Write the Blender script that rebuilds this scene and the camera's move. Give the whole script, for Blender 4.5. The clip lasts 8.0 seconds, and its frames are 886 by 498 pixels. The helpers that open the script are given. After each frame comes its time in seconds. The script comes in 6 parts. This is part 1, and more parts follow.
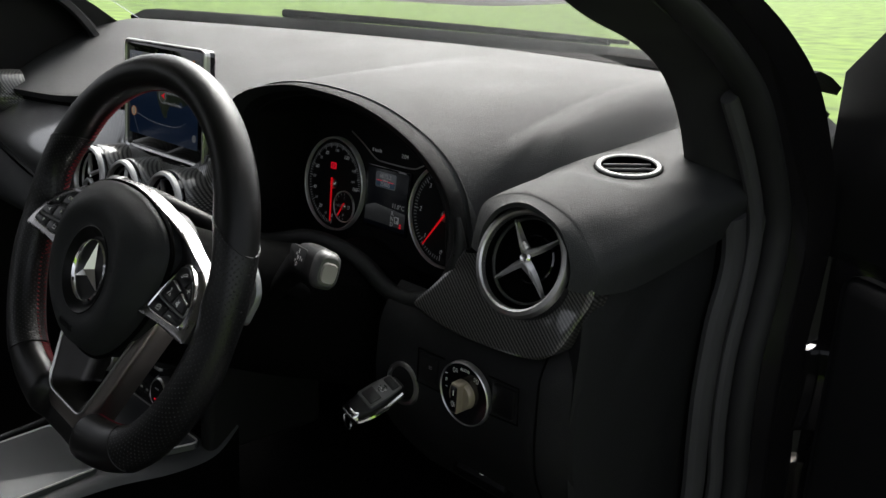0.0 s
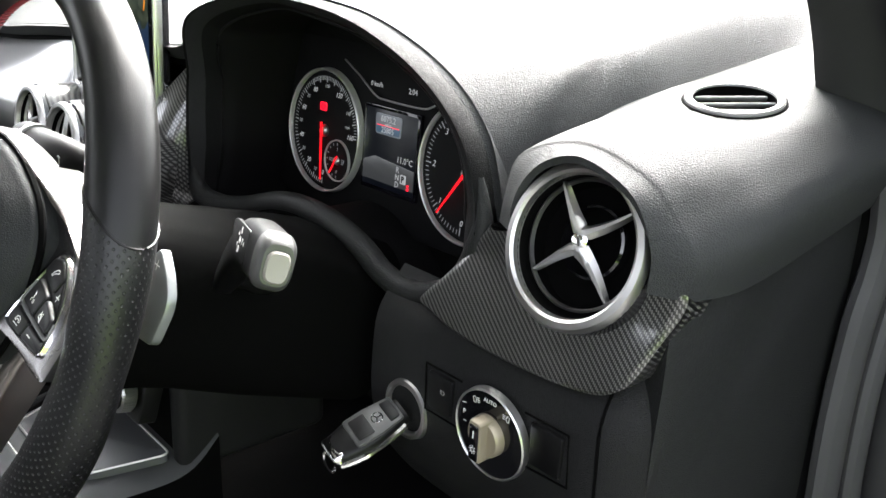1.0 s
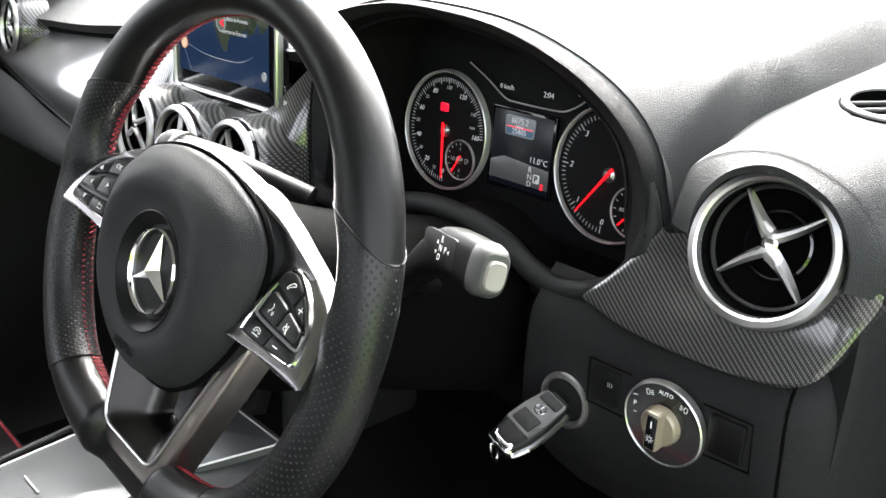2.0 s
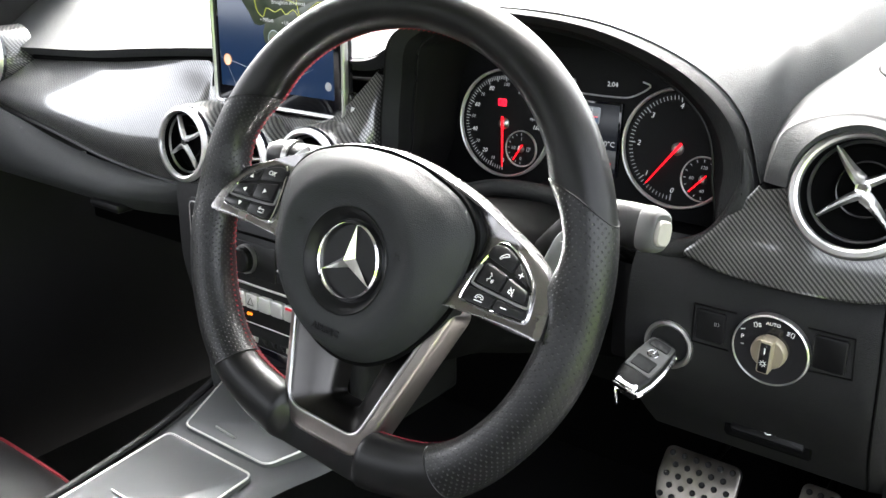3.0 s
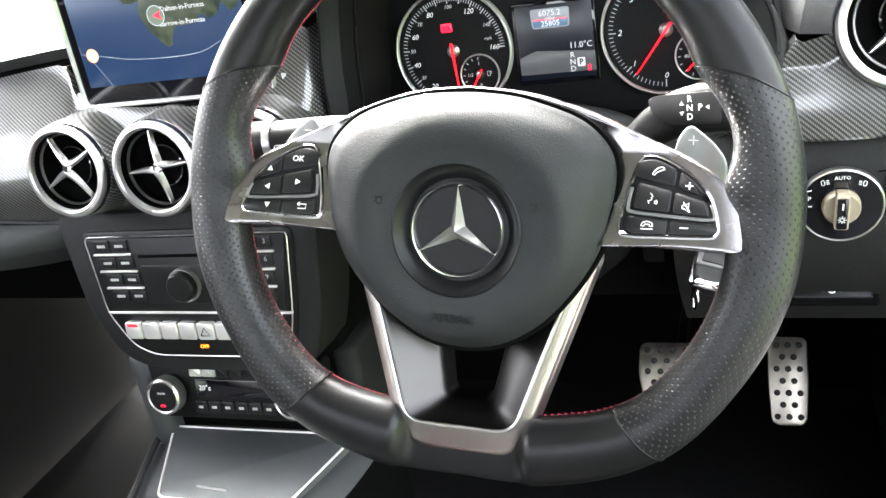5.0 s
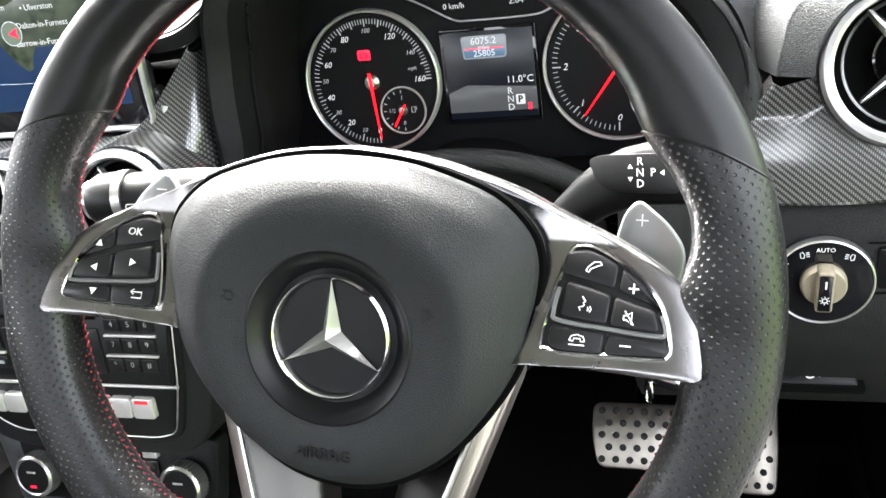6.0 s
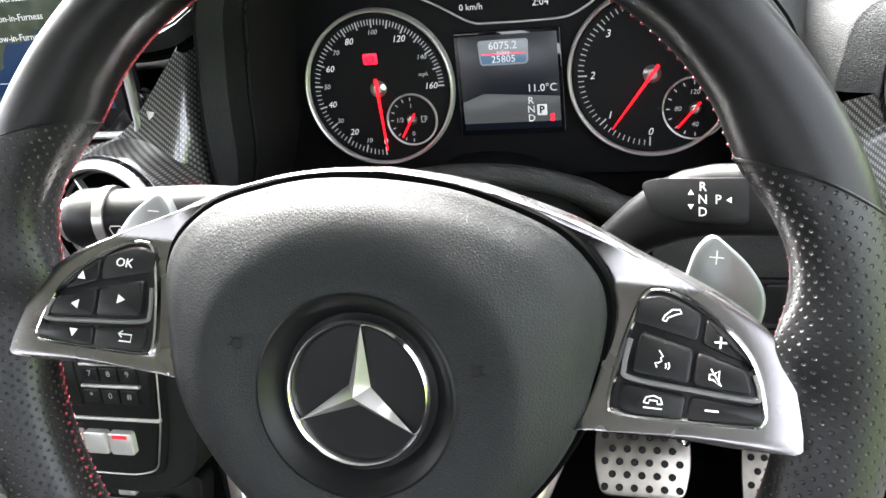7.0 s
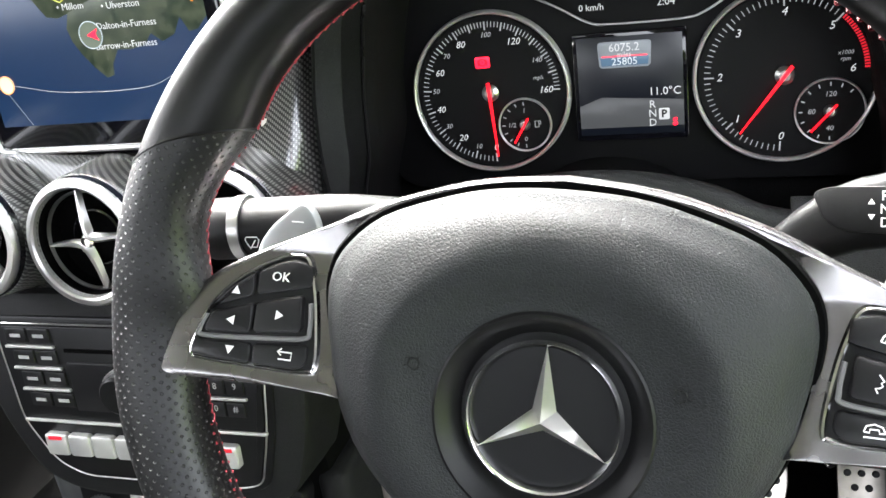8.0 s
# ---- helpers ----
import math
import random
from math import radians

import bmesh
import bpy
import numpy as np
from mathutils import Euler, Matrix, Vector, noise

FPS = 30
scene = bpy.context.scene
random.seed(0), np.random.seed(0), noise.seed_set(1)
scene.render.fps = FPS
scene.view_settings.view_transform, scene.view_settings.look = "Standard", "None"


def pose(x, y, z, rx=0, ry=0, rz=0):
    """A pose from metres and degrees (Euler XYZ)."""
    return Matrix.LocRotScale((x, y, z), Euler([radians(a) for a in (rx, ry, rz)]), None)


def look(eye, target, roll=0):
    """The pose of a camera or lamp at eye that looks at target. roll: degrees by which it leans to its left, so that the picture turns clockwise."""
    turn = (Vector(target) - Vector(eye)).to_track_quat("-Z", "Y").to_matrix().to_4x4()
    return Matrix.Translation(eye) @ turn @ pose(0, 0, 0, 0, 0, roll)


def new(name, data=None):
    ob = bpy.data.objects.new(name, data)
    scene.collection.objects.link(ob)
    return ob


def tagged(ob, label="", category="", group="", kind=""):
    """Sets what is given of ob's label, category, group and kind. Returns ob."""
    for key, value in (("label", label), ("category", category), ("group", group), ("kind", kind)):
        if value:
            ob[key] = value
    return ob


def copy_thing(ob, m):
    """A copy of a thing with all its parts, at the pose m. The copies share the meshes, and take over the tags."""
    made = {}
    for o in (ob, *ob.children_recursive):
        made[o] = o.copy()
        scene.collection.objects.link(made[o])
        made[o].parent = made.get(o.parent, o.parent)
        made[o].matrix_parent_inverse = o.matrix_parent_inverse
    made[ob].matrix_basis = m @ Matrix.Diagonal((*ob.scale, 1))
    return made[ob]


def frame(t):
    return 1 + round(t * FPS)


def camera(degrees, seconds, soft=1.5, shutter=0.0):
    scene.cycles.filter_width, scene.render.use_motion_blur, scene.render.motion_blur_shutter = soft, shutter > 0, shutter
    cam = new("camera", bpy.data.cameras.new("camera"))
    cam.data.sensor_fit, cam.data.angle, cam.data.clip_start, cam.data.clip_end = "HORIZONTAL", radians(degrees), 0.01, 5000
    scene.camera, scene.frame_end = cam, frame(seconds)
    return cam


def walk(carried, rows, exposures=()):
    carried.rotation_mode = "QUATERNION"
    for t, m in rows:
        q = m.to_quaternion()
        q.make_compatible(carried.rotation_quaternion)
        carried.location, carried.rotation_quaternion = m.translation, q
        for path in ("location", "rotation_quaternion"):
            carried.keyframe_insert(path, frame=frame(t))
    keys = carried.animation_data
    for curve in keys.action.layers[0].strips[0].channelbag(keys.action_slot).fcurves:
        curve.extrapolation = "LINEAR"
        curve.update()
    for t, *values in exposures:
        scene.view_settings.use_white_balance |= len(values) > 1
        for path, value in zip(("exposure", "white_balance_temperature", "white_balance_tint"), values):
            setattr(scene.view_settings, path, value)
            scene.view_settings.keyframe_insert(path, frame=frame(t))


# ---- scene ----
cam = camera(52.2, 8.0)

PATH = [
    (0, (1.15, -0.329, 1.237), (-0.214, 1.034, 0.707), 3.5),
    (0.5, (1.056, -0.197, 1.209), (-0.346, 1.105, 0.627), 2.7),
    (1, (0.972, -0.12, 1.182), (-0.438, 1.143, 0.537), 2.4),
    (1.5, (0.939, -0.117, 1.193), (-0.457, 1.144, 0.516), 1.9),
    (2, (0.899, -0.238, 1.208), (-0.468, 1.043, 0.51), 1.7),
    (2.2, (0.874, -0.313, 1.205), (-0.448, 1.021, 0.518), 1.8),
    (3.3, (0.761, -0.483, 1.228), (-0.299, 1.065, 0.534), -3.6),
    (3.5, (0.719, -0.504, 1.235), (-0.249, 1.093, 0.519), -6.5),
    (4, (0.623, -0.508, 1.239), (-0.103, 1.178, 0.446), -10.9),
    (4.2, (0.589, -0.505, 1.23), (-0.106, 1.188, 0.423), -11.1),
    (5.3, (0.538, -0.442, 1.19), (-0.123, 1.253, 0.359), -10.4),
    (5.5, (0.538, -0.412, 1.186), (-0.113, 1.283, 0.347), -10.1),
    (6, (0.54, -0.326, 1.179), (-0.07, 1.395, 0.362), -9.0),
    (6.5, (0.534, -0.273, 1.16), (-0.037, 1.463, 0.347), -8.0),
    (7, (0.492, -0.274, 1.172), (-0.056, 1.465, 0.35), -7.6),
    (7.5, (0.435, -0.274, 1.174), (-0.183, 1.449, 0.368), -8.5),
    (8, (0.432, -0.268, 1.174), (-0.194, 1.453, 0.37), -8.6),
]
EXPOSURE = [(0.0, 0.9), (0.2, 2.0), (0.4, 2.85), (0.7, 3.15), (2.0, 3.52), (3.5, 4.03), (5.5, 4.8), (6.0, 4.45), (7.0, 4.25), (8.0, 4.3)]
walk(cam, [(t, look(eye, target, roll)) for t, eye, target, roll in PATH], EXPOSURE)

# world and sun: bright overcast sky
world = bpy.data.worlds.new("overcast")
scene.world = world
world.use_nodes = True
wn = world.node_tree
sky = wn.nodes.new("ShaderNodeTexSky")
sky.sky_type = "NISHITA"
sky.sun_disc = False
sky.sun_elevation = radians(44)
sky.sun_rotation = radians(321)
sky.dust_density = 6.0
sky.air_density = 0.6
hsv = wn.nodes.new("ShaderNodeHueSaturation")
hsv.inputs["Saturation"].default_value = 0.25
hsv.inputs["Value"].default_value = 1.0
wn.links.new(sky.outputs[0], hsv.inputs["Color"])
wn.links.new(hsv.outputs[0], wn.nodes["Background"].inputs["Color"])
wn.nodes["Background"].inputs["Strength"].default_value = 0.21
sun = new("sun", bpy.data.lights.new("sun", "SUN"))
sun.data.energy, sun.data.angle, sun.data.color = 1.2, radians(40), (1.0, 0.97, 0.92)
sun.matrix_world = look((-4.5, 5.5, 7), (0, 0, 0))


# ---- materials ----
def shader(name, color, rough=0.5, metal=0.0, coat=0.0, spec=0.5):
    m = bpy.data.materials.new(name)
    m.use_nodes = True
    b = m.node_tree.nodes["Principled BSDF"]
    b.inputs["Base Color"].default_value = (*color, 1)
    b.inputs["Roughness"].default_value = rough
    b.inputs["Metallic"].default_value = metal
    b.inputs["Coat Weight"].default_value = coat
    b.inputs["Coat Roughness"].default_value = 0.04
    b.inputs["Specular IOR Level"].default_value = spec
    return m, m.node_tree, b


def math_node(t, op, a, b=None, c=None):
    n = t.nodes.new("ShaderNodeMath")
    n.operation = op
    for k, v in enumerate((a, b, c)):
        if v is None:
            continue
        if isinstance(v, (int, float)):
            n.inputs[k].default_value = v
        else:
            t.links.new(v, n.inputs[k])
    return n.outputs[0]


def ramp(t, fac, stops):
    n = t.nodes.new("ShaderNodeValToRGB")
    e = n.color_ramp.elements
    e[0].position, e[0].color = stops[0][0], (*stops[0][1], 1)
    e[1].position, e[1].color = stops[-1][0], (*stops[-1][1], 1)
    for p, c in stops[1:-1]:
        k = e.new(p)
        k.color = (*c, 1)
    t.links.new(fac, n.inputs[0])
    return n.outputs[0]


def grain(m, t, b, scale, depth, color, spread=0.25, wear=6.0, rough=0.5, rough_spread=0.12, kind="VORONOI"):
    """Two scales: a fine grain in relief, and broad wear in colour and gloss."""
    co = t.nodes.new("ShaderNodeTexCoord").outputs["Object"]
    if kind == "VORONOI":
        f = t.nodes.new("ShaderNodeTexVoronoi")
        f.feature = "DISTANCE_TO_EDGE"
        fine = f.outputs["Distance"]
        warp = t.nodes.new("ShaderNodeTexNoise")
        warp.inputs["Scale"].default_value = scale * 0.6
        t.links.new(co, warp.inputs["Vector"])
        mix = t.nodes.new("ShaderNodeVectorMath")
        mix.operation = "MULTIPLY_ADD"
        mix.inputs[1].default_value = (0.0012,) * 3
        t.links.new(warp.outputs["Color"], mix.inputs[0])
        t.links.new(co, mix.inputs[2])
        t.links.new(mix.outputs[0], f.inputs["Vector"])
        f.inputs["Scale"].default_value = scale
        fine = math_node(t, "MINIMUM", math_node(t, "MULTIPLY", fine, 4.0), 1.0)
    else:
        f = t.nodes.new("ShaderNodeTexNoise")
        f.inputs["Scale"].default_value = scale
        f.inputs["Detail"].default_value = 5
        t.links.new(co, f.inputs["Vector"])
        fine = f.outputs["Fac"]
    broad = t.nodes.new("ShaderNodeTexNoise")
    broad.inputs["Scale"].default_value = wear
    broad.inputs["Detail"].default_value = 4
    t.links.new(co, broad.inputs["Vector"])
    lo = tuple(c * (1 - spread) for c in color)
    hi = tuple(min(1, c * (1 + spread)) for c in color)
    t.links.new(ramp(t, broad.outputs["Fac"], [(0.3, lo), (0.7, hi)]), b.inputs["Base Color"])
    r = math_node(t, "MULTIPLY_ADD", broad.outputs["Fac"], rough_spread * 2, rough - rough_spread)
    t.links.new(r, b.inputs["Roughness"])
    if depth < 0.000003:
        return m
    bump = t.nodes.new("ShaderNodeBump")
    bump.inputs["Strength"].default_value = 0.6
    bump.inputs["Distance"].default_value = depth
    t.links.new(fine, bump.inputs["Height"])
    t.links.new(bump.outputs[0], b.inputs["Normal"])
    return m


def grained(name, color, rough, scale, depth, metal=0.0, coat=0.0, kind="VORONOI", spread=0.25, wear=6.0, spec=0.5, rough_spread=0.1):
    m, t, b = shader(name, color, rough, metal, coat, spec)
    return grain(m, t, b, scale, depth, color, spread, wear, rough, rough_spread, kind)


def glow(name, color, strength):
    m = bpy.data.materials.new(name)
    m.use_nodes = True
    b = m.node_tree.nodes["Principled BSDF"]
    b.inputs["Base Color"].default_value = (*[c * 0.3 for c in color], 1)
    b.inputs["Emission Color"].default_value = (*color, 1)
    b.inputs["Emission Strength"].default_value = strength
    b.inputs["Roughness"].default_value = 0.3
    return m


DASH = grained("dash_leather", (0.021, 0.0222, 0.0230), 0.66, 640, 0.00042, spread=0.1, spec=0.30)
HOOD = grained("hood_vinyl", (0.0115, 0.012, 0.0122), 0.52, 620, 0.0003, spread=0.12, spec=0.22)
LOWER = grained("lower_plastic", (0.0088, 0.0088, 0.0092), 0.55, 700, 0.0003, spread=0.15, spec=0.16)
PAD = grained("pad_vinyl", (0.0145, 0.0155, 0.0163), 0.58, 700, 0.00017, spread=0.1, spec=0.22)
SMOOTH_LEATHER = grained("smooth_leather", (0.0050, 0.0050, 0.0052), 0.36, 900, 0.00003, spread=0.3, wear=22, rough_spread=0.025, spec=0.24)
SEAT = grained("seat_leather", (0.014, 0.014, 0.0145), 0.45, 420, 0.0004)
PLASTIC = grained("black_plastic", (0.0046, 0.0046, 0.0049), 0.42, 500, 0.00008, kind="NOISE", spec=0.18)
BUTTON = grained("button_plastic", (0.0075, 0.0075, 0.0080), 0.42, 900, 0.00006, kind="NOISE", rough_spread=0.05, spec=0.24)
GLOSS = grained("gloss_black", (0.006, 0.006, 0.007), 0.08, 40, 0.00002, kind="NOISE", coat=0.6, rough_spread=0.03)
# near-black, hardly any sheen: the shade of recessed parts is in the colour
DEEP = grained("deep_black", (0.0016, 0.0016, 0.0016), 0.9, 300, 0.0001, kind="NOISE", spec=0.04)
CARPET = grained("carpet", (0.006, 0.006, 0.006), 0.95, 1500, 0.002, kind="NOISE", spec=0.1)
HEADLINER = grained("headliner", (0.42, 0.41, 0.39), 0.95, 1200, 0.0006, kind="NOISE", spec=0.1)
RUBBER = grained("rubber", (0.019, 0.019, 0.0195), 0.55, 300, 0.0001, kind="NOISE", spec=0.22)
PILLAR = grained("pillar_trim", (0.023, 0.023, 0.024), 0.8, 900, 0.0002, kind="NOISE", spec=0.3)
PAINT = grained("black_paint", (0.008, 0.0075, 0.008), 0.05, 60, 0.00002, kind="NOISE", coat=1.0, rough_spread=0.04)
SATIN = grained("satin_silver", (0.56, 0.555, 0.545), 0.33, 700, 0.000001, metal=1.0, kind="NOISE", spread=0.08, wear=40, rough_spread=0.05)
DARK_SATIN = grained("dark_satin_metal", (0.050, 0.048, 0.047), 0.34, 900, 0.000001, metal=1.0, kind="NOISE", spread=0.1, wear=40, rough_spread=0.06)
STAR = grained("star_metal", (0.74, 0.72, 0.69), 0.3, 300, 0.000001, metal=0.9, kind="NOISE", spread=0.04, rough_spread=0.03)
CHROME = grained("chrome", (0.84, 0.84, 0.84), 0.10, 300, 0.000001, metal=1.0, kind="NOISE", spread=0.04, rough_spread=0.03)
SILVER = grained("silver_lacquer", (0.55, 0.545, 0.53), 0.4, 900, 0.000002, metal=0.55, kind="NOISE", spread=0.06, wear=40)
TUNNEL = grained("console_body", (0.045, 0.047, 0.049), 0.45, 900, 0.00003, metal=0.2, kind="NOISE", spread=0.12)
CONSOLE = grained("console_satin", (0.075, 0.078, 0.081), 0.4, 900, 0.00003, metal=0.4, kind="NOISE", spread=0.12)
STEEL = grained("brushed_steel", (0.33, 0.305, 0.27), 0.34, 800, 0.000004, metal=1.0, kind="NOISE", spread=0.15, wear=60)
KNOB = grained("champagne_lacquer", (0.26, 0.225, 0.165), 0.36, 600, 0.00003, metal=0.4, kind="NOISE", spread=0.06)
GREY_PLASTIC = grained("grey_plastic", (0.12, 0.12, 0.117), 0.5, 600, 0.00008, kind="NOISE")
STALK_COLLAR = grained("stalk_collar", (0.05, 0.05, 0.049), 0.4, 600, 0.00004, kind="NOISE", spread=0.08)
STALK_TIP = grained("stalk_tip", (0.24, 0.225, 0.2), 0.45, 600, 0.00005, kind="NOISE", spread=0.06)
PADDLE = grained("paddle_grey", (0.2, 0.21, 0.21), 0.35, 600, 0.00004, metal=0.6, kind="NOISE", spread=0.08)
RED_THREAD = grained("red_thread", (0.19, 0.008, 0.016), 0.7, 2500, 0.0002, kind="NOISE")
WHITE_INK = grained("white_ink", (0.75, 0.75, 0.73), 0.5, 900, 0.00001, kind="NOISE", spread=0.05)
DIM_INK = grained("grey_ink", (0.3, 0.3, 0.3), 0.5, 900, 0.00001, kind="NOISE", spread=0.05)
RED_INK = glow("red_mark", (0.9, 0.02, 0.04), 0.045)
DIAL = grained("dial_face", (0.0045, 0.0045, 0.005), 0.65, 900, 0.00003, kind="NOISE", spec=0.15)
SCREEN_BLACK = grained("screen_glass", (0.004, 0.004, 0.006), 0.05, 40, 0.000005, kind="NOISE", rough_spread=0.02)
NEEDLE = glow("needle_red", (1.0, 0.006, 0.014), 0.2)
LIT = glow("lit_white", (0.9, 0.92, 0.95), 0.034)
LIT_DIM = glow("lit_grey", (0.6, 0.62, 0.65), 0.026)
LIT_RED = glow("lit_red", (1.0, 0.008, 0.03), 0.22)
LIT_ORANGE = glow("lit_orange", (1.0, 0.25, 0.02), 0.27)
LCD_BLUE = glow("lcd_blue", (0.003, 0.004, 0.007), 0.09)
LCD_BAND = glow("lcd_band", (0.04, 0.042, 0.045), 0.108)
LCD_CARD = glow("lcd_card", (0.30, 0.33, 0.37), 0.034)
LCD_CARD_DARK = glow("lcd_card_dark", (0.05, 0.09, 0.14), 0.108)
MAP_SEA = glow("map_sea", (0.007, 0.024, 0.068), 0.075)
MAP_LAND = glow("map_land", (0.028, 0.042, 0.026), 0.075)
lt = MAP_LAND.node_tree
ln = lt.nodes.new("ShaderNodeTexNoise")
ln.inputs["Scale"].default_value = 110
ln.inputs["Detail"].default_value = 6
lt.links.new(lt.nodes.new("ShaderNodeTexCoord").outputs["Object"], ln.inputs["Vector"])
lt.links.new(ramp(lt, ln.outputs["Fac"], [(0.35, (0.012, 0.022, 0.014)), (0.65, (0.062, 0.074, 0.048))]), lt.nodes["Principled BSDF"].inputs["Emission Color"])
MAP_ROAD = glow("map_road", (0.5, 0.55, 0.06), 0.06)
MAP_ORANGE = glow("map_orange", (0.9, 0.3, 0.03), 0.08)
MAP_CREAM = glow("map_cream", (0.9, 0.72, 0.55), 0.06)
MAP_DISC = glow("map_disc", (0.14, 0.17, 0.13), 0.06)
MAP_GREY = glow("map_grey", (0.3, 0.36, 0.4), 0.089)


def perforated():
    """Black leather with staggered small holes, on the rim's own lengths."""
    m, t, b = shader("perforated_leather", (0.014, 0.014, 0.015), 0.36, spec=0.34)
    uv = t.nodes.new("ShaderNodeUVMap")
    mp = t.nodes.new("ShaderNodeMapping")
    mp.inputs["Rotation"].default_value = (0, 0, radians(45))
    mp.inputs["Scale"].default_value = (1 / 0.0038,) * 3
    t.links.new(uv.outputs[0], mp.inputs[0])
    v = t.nodes.new("ShaderNodeTexVoronoi")
    v.voronoi_dimensions = "2D"
    v.inputs["Scale"].default_value = 1.0
    v.inputs["Randomness"].default_value = 0.06
    t.links.new(mp.outputs[0], v.inputs["Vector"])
    hole = t.nodes.new("ShaderNodeMapRange")
    hole.interpolation_type = "SMOOTHSTEP"
    hole.inputs["From Min"].default_value, hole.inputs["From Max"].default_value = 0.10, 0.22
    t.links.new(v.outputs["Distance"], hole.inputs["Value"])
    no = t.nodes.new("ShaderNodeTexNoise")
    no.inputs["Scale"].default_value = 900
    co = t.nodes.new("ShaderNodeTexCoord").outputs["Object"]
    t.links.new(co, no.inputs["Vector"])
    h = math_node(t, "MULTIPLY_ADD", no.outputs["Fac"], 0.12, hole.outputs[0])
    bump = t.nodes.new("ShaderNodeBump")
    bump.inputs["Strength"].default_value = 0.9
    bump.inputs["Distance"].default_value = 0.0011
    t.links.new(h, bump.inputs["Height"])
    t.links.new(bump.outputs[0], b.inputs["Normal"])
    # holes paler than the leather: glints on their edges, put in as colour
    t.links.new(ramp(t, hole.outputs[0], [(0.0, (0.030, 0.030, 0.031)), (0.8, (0.0052, 0.0052, 0.0056))]), b.inputs["Base Color"])
    wear = t.nodes.new("ShaderNodeTexNoise")
    wear.inputs["Scale"].default_value = 18
    t.links.new(co, wear.inputs["Vector"])
    t.links.new(math_node(t, "MULTIPLY_ADD", wear.outputs["Fac"], 0.14, 0.30), b.inputs["Roughness"])
    return m


def carbon():
    """Lacquered twill weave, 2.6 mm tows."""
    m, t, b = shader("carbon_weave", (0.03, 0.03, 0.03), 0.34, 0.25, 1.0)
    b.inputs["Coat IOR"].default_value = 1.55
    b.inputs["Coat Roughness"].default_value = 0.11
    co = t.nodes.new("ShaderNodeTexCoord").outputs["Object"]
    sep = t.nodes.new("ShaderNodeSeparateXYZ")
    t.links.new(co, sep.inputs[0])
    p = 0.00125
    along = math_node(t, "ADD", sep.outputs[2], math_node(t, "MULTIPLY", sep.outputs[1], 0.7))
    a = math_node(t, "DIVIDE", sep.outputs[0], p)
    c = math_node(t, "DIVIDE", along, p)
    step = math_node(t, "ADD", math_node(t, "FLOOR", a), math_node(t, "FLOOR", c))
    up = math_node(t, "LESS_THAN", math_node(t, "FRACT", math_node(t, "MULTIPLY", step, 0.25)), 0.5)
    ridge = math_node(t, "SINE", math_node(t, "MULTIPLY", math_node(t, "FRACT", a), math.pi))
    ridge2 = math_node(t, "SINE", math_node(t, "MULTIPLY", math_node(t, "FRACT", c), math.pi))
    hgt = math_node(t, "ADD", math_node(t, "MULTIPLY", up, math_node(t, "MULTIPLY_ADD", ridge, 0.6, 0.4)), math_node(t, "MULTIPLY", math_node(t, "SUBTRACT", 1.0, up), math_node(t, "MULTIPLY", ridge2, 0.2)))
    t.links.new(ramp(t, hgt, [(0.0, (0.002, 0.002, 0.002)), (0.45, (0.010, 0.010, 0.010)), (1.0, (0.14, 0.138, 0.133))]), b.inputs["Base Color"])
    bump = t.nodes.new("ShaderNodeBump")
    bump.inputs["Strength"].default_value = 0.5
    bump.inputs["Distance"].default_value = 0.0004
    t.links.new(hgt, bump.inputs["Height"])
    t.links.new(bump.outputs[0], b.inputs["Normal"])
    return m


def glass(name, tint, rough=0.0):
    m, t, b = shader(name, tint, rough)
    b.inputs["Transmission Weight"].default_value = 1.0
    b.inputs["IOR"].default_value = 1.45
    return m


def grass():
    m, t, b = shader("lawn", (0.09, 0.16, 0.02), 0.9, spec=0.2)
    return grain(m, t, b, 30, 0.02, (0.12, 0.2, 0.025), 0.45, 0.7, 0.9, 0.05, "NOISE")


PERF = perforated()
CARBON = carbon()
PANE = glass("window_glass", (0.93, 0.96, 0.95))
LAWN = grass()
ASPHALT = grained("asphalt", (0.11, 0.108, 0.105), 0.9, 180, 0.004, kind="NOISE", spread=0.35, wear=2.5, spec=0.3)
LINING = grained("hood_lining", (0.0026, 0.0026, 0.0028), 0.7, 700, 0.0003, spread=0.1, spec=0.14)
SPOKE = grained("spoke_metal", (0.27, 0.26, 0.262), 0.27, 900, 0.0000006, metal=1.0, kind="NOISE", spread=0.05, wear=30, rough_spread=0.03)
FLANK = grained("flank_metal", (0.46, 0.425, 0.40), 0.3, 900, 0.0000006, metal=1.0, kind="NOISE", spread=0.05, wear=30, rough_spread=0.04)
EDGE = grained("edge_vinyl", (0.045, 0.045, 0.046), 0.7, 700, 0.0002, kind="NOISE", spread=0.15, spec=0.3)
HEDGE = grained("hedge_leaf", (0.035, 0.05, 0.02), 0.8, 14, 0.05, kind="NOISE", spread=0.6, wear=1.5, spec=0.2)


# ---- mesh tools ----
def thing(name, m=None, label="", category="", group="", kind=""):
    ob = new(name)
    ob.empty_display_size = 0.05
    if m is not None:
        ob.matrix_world = m
    return tagged(ob, label, category, group, kind)


def mesh_of(name, bm, mat, angle=35):
    bmesh.ops.recalc_face_normals(bm, faces=bm.faces)
    me = bpy.data.meshes.new(name)
    bm.to_mesh(me)
    bm.free()
    me.materials.append(mat)
    me.shade_smooth()
    me.set_sharp_from_angle(angle=radians(angle))
    return me


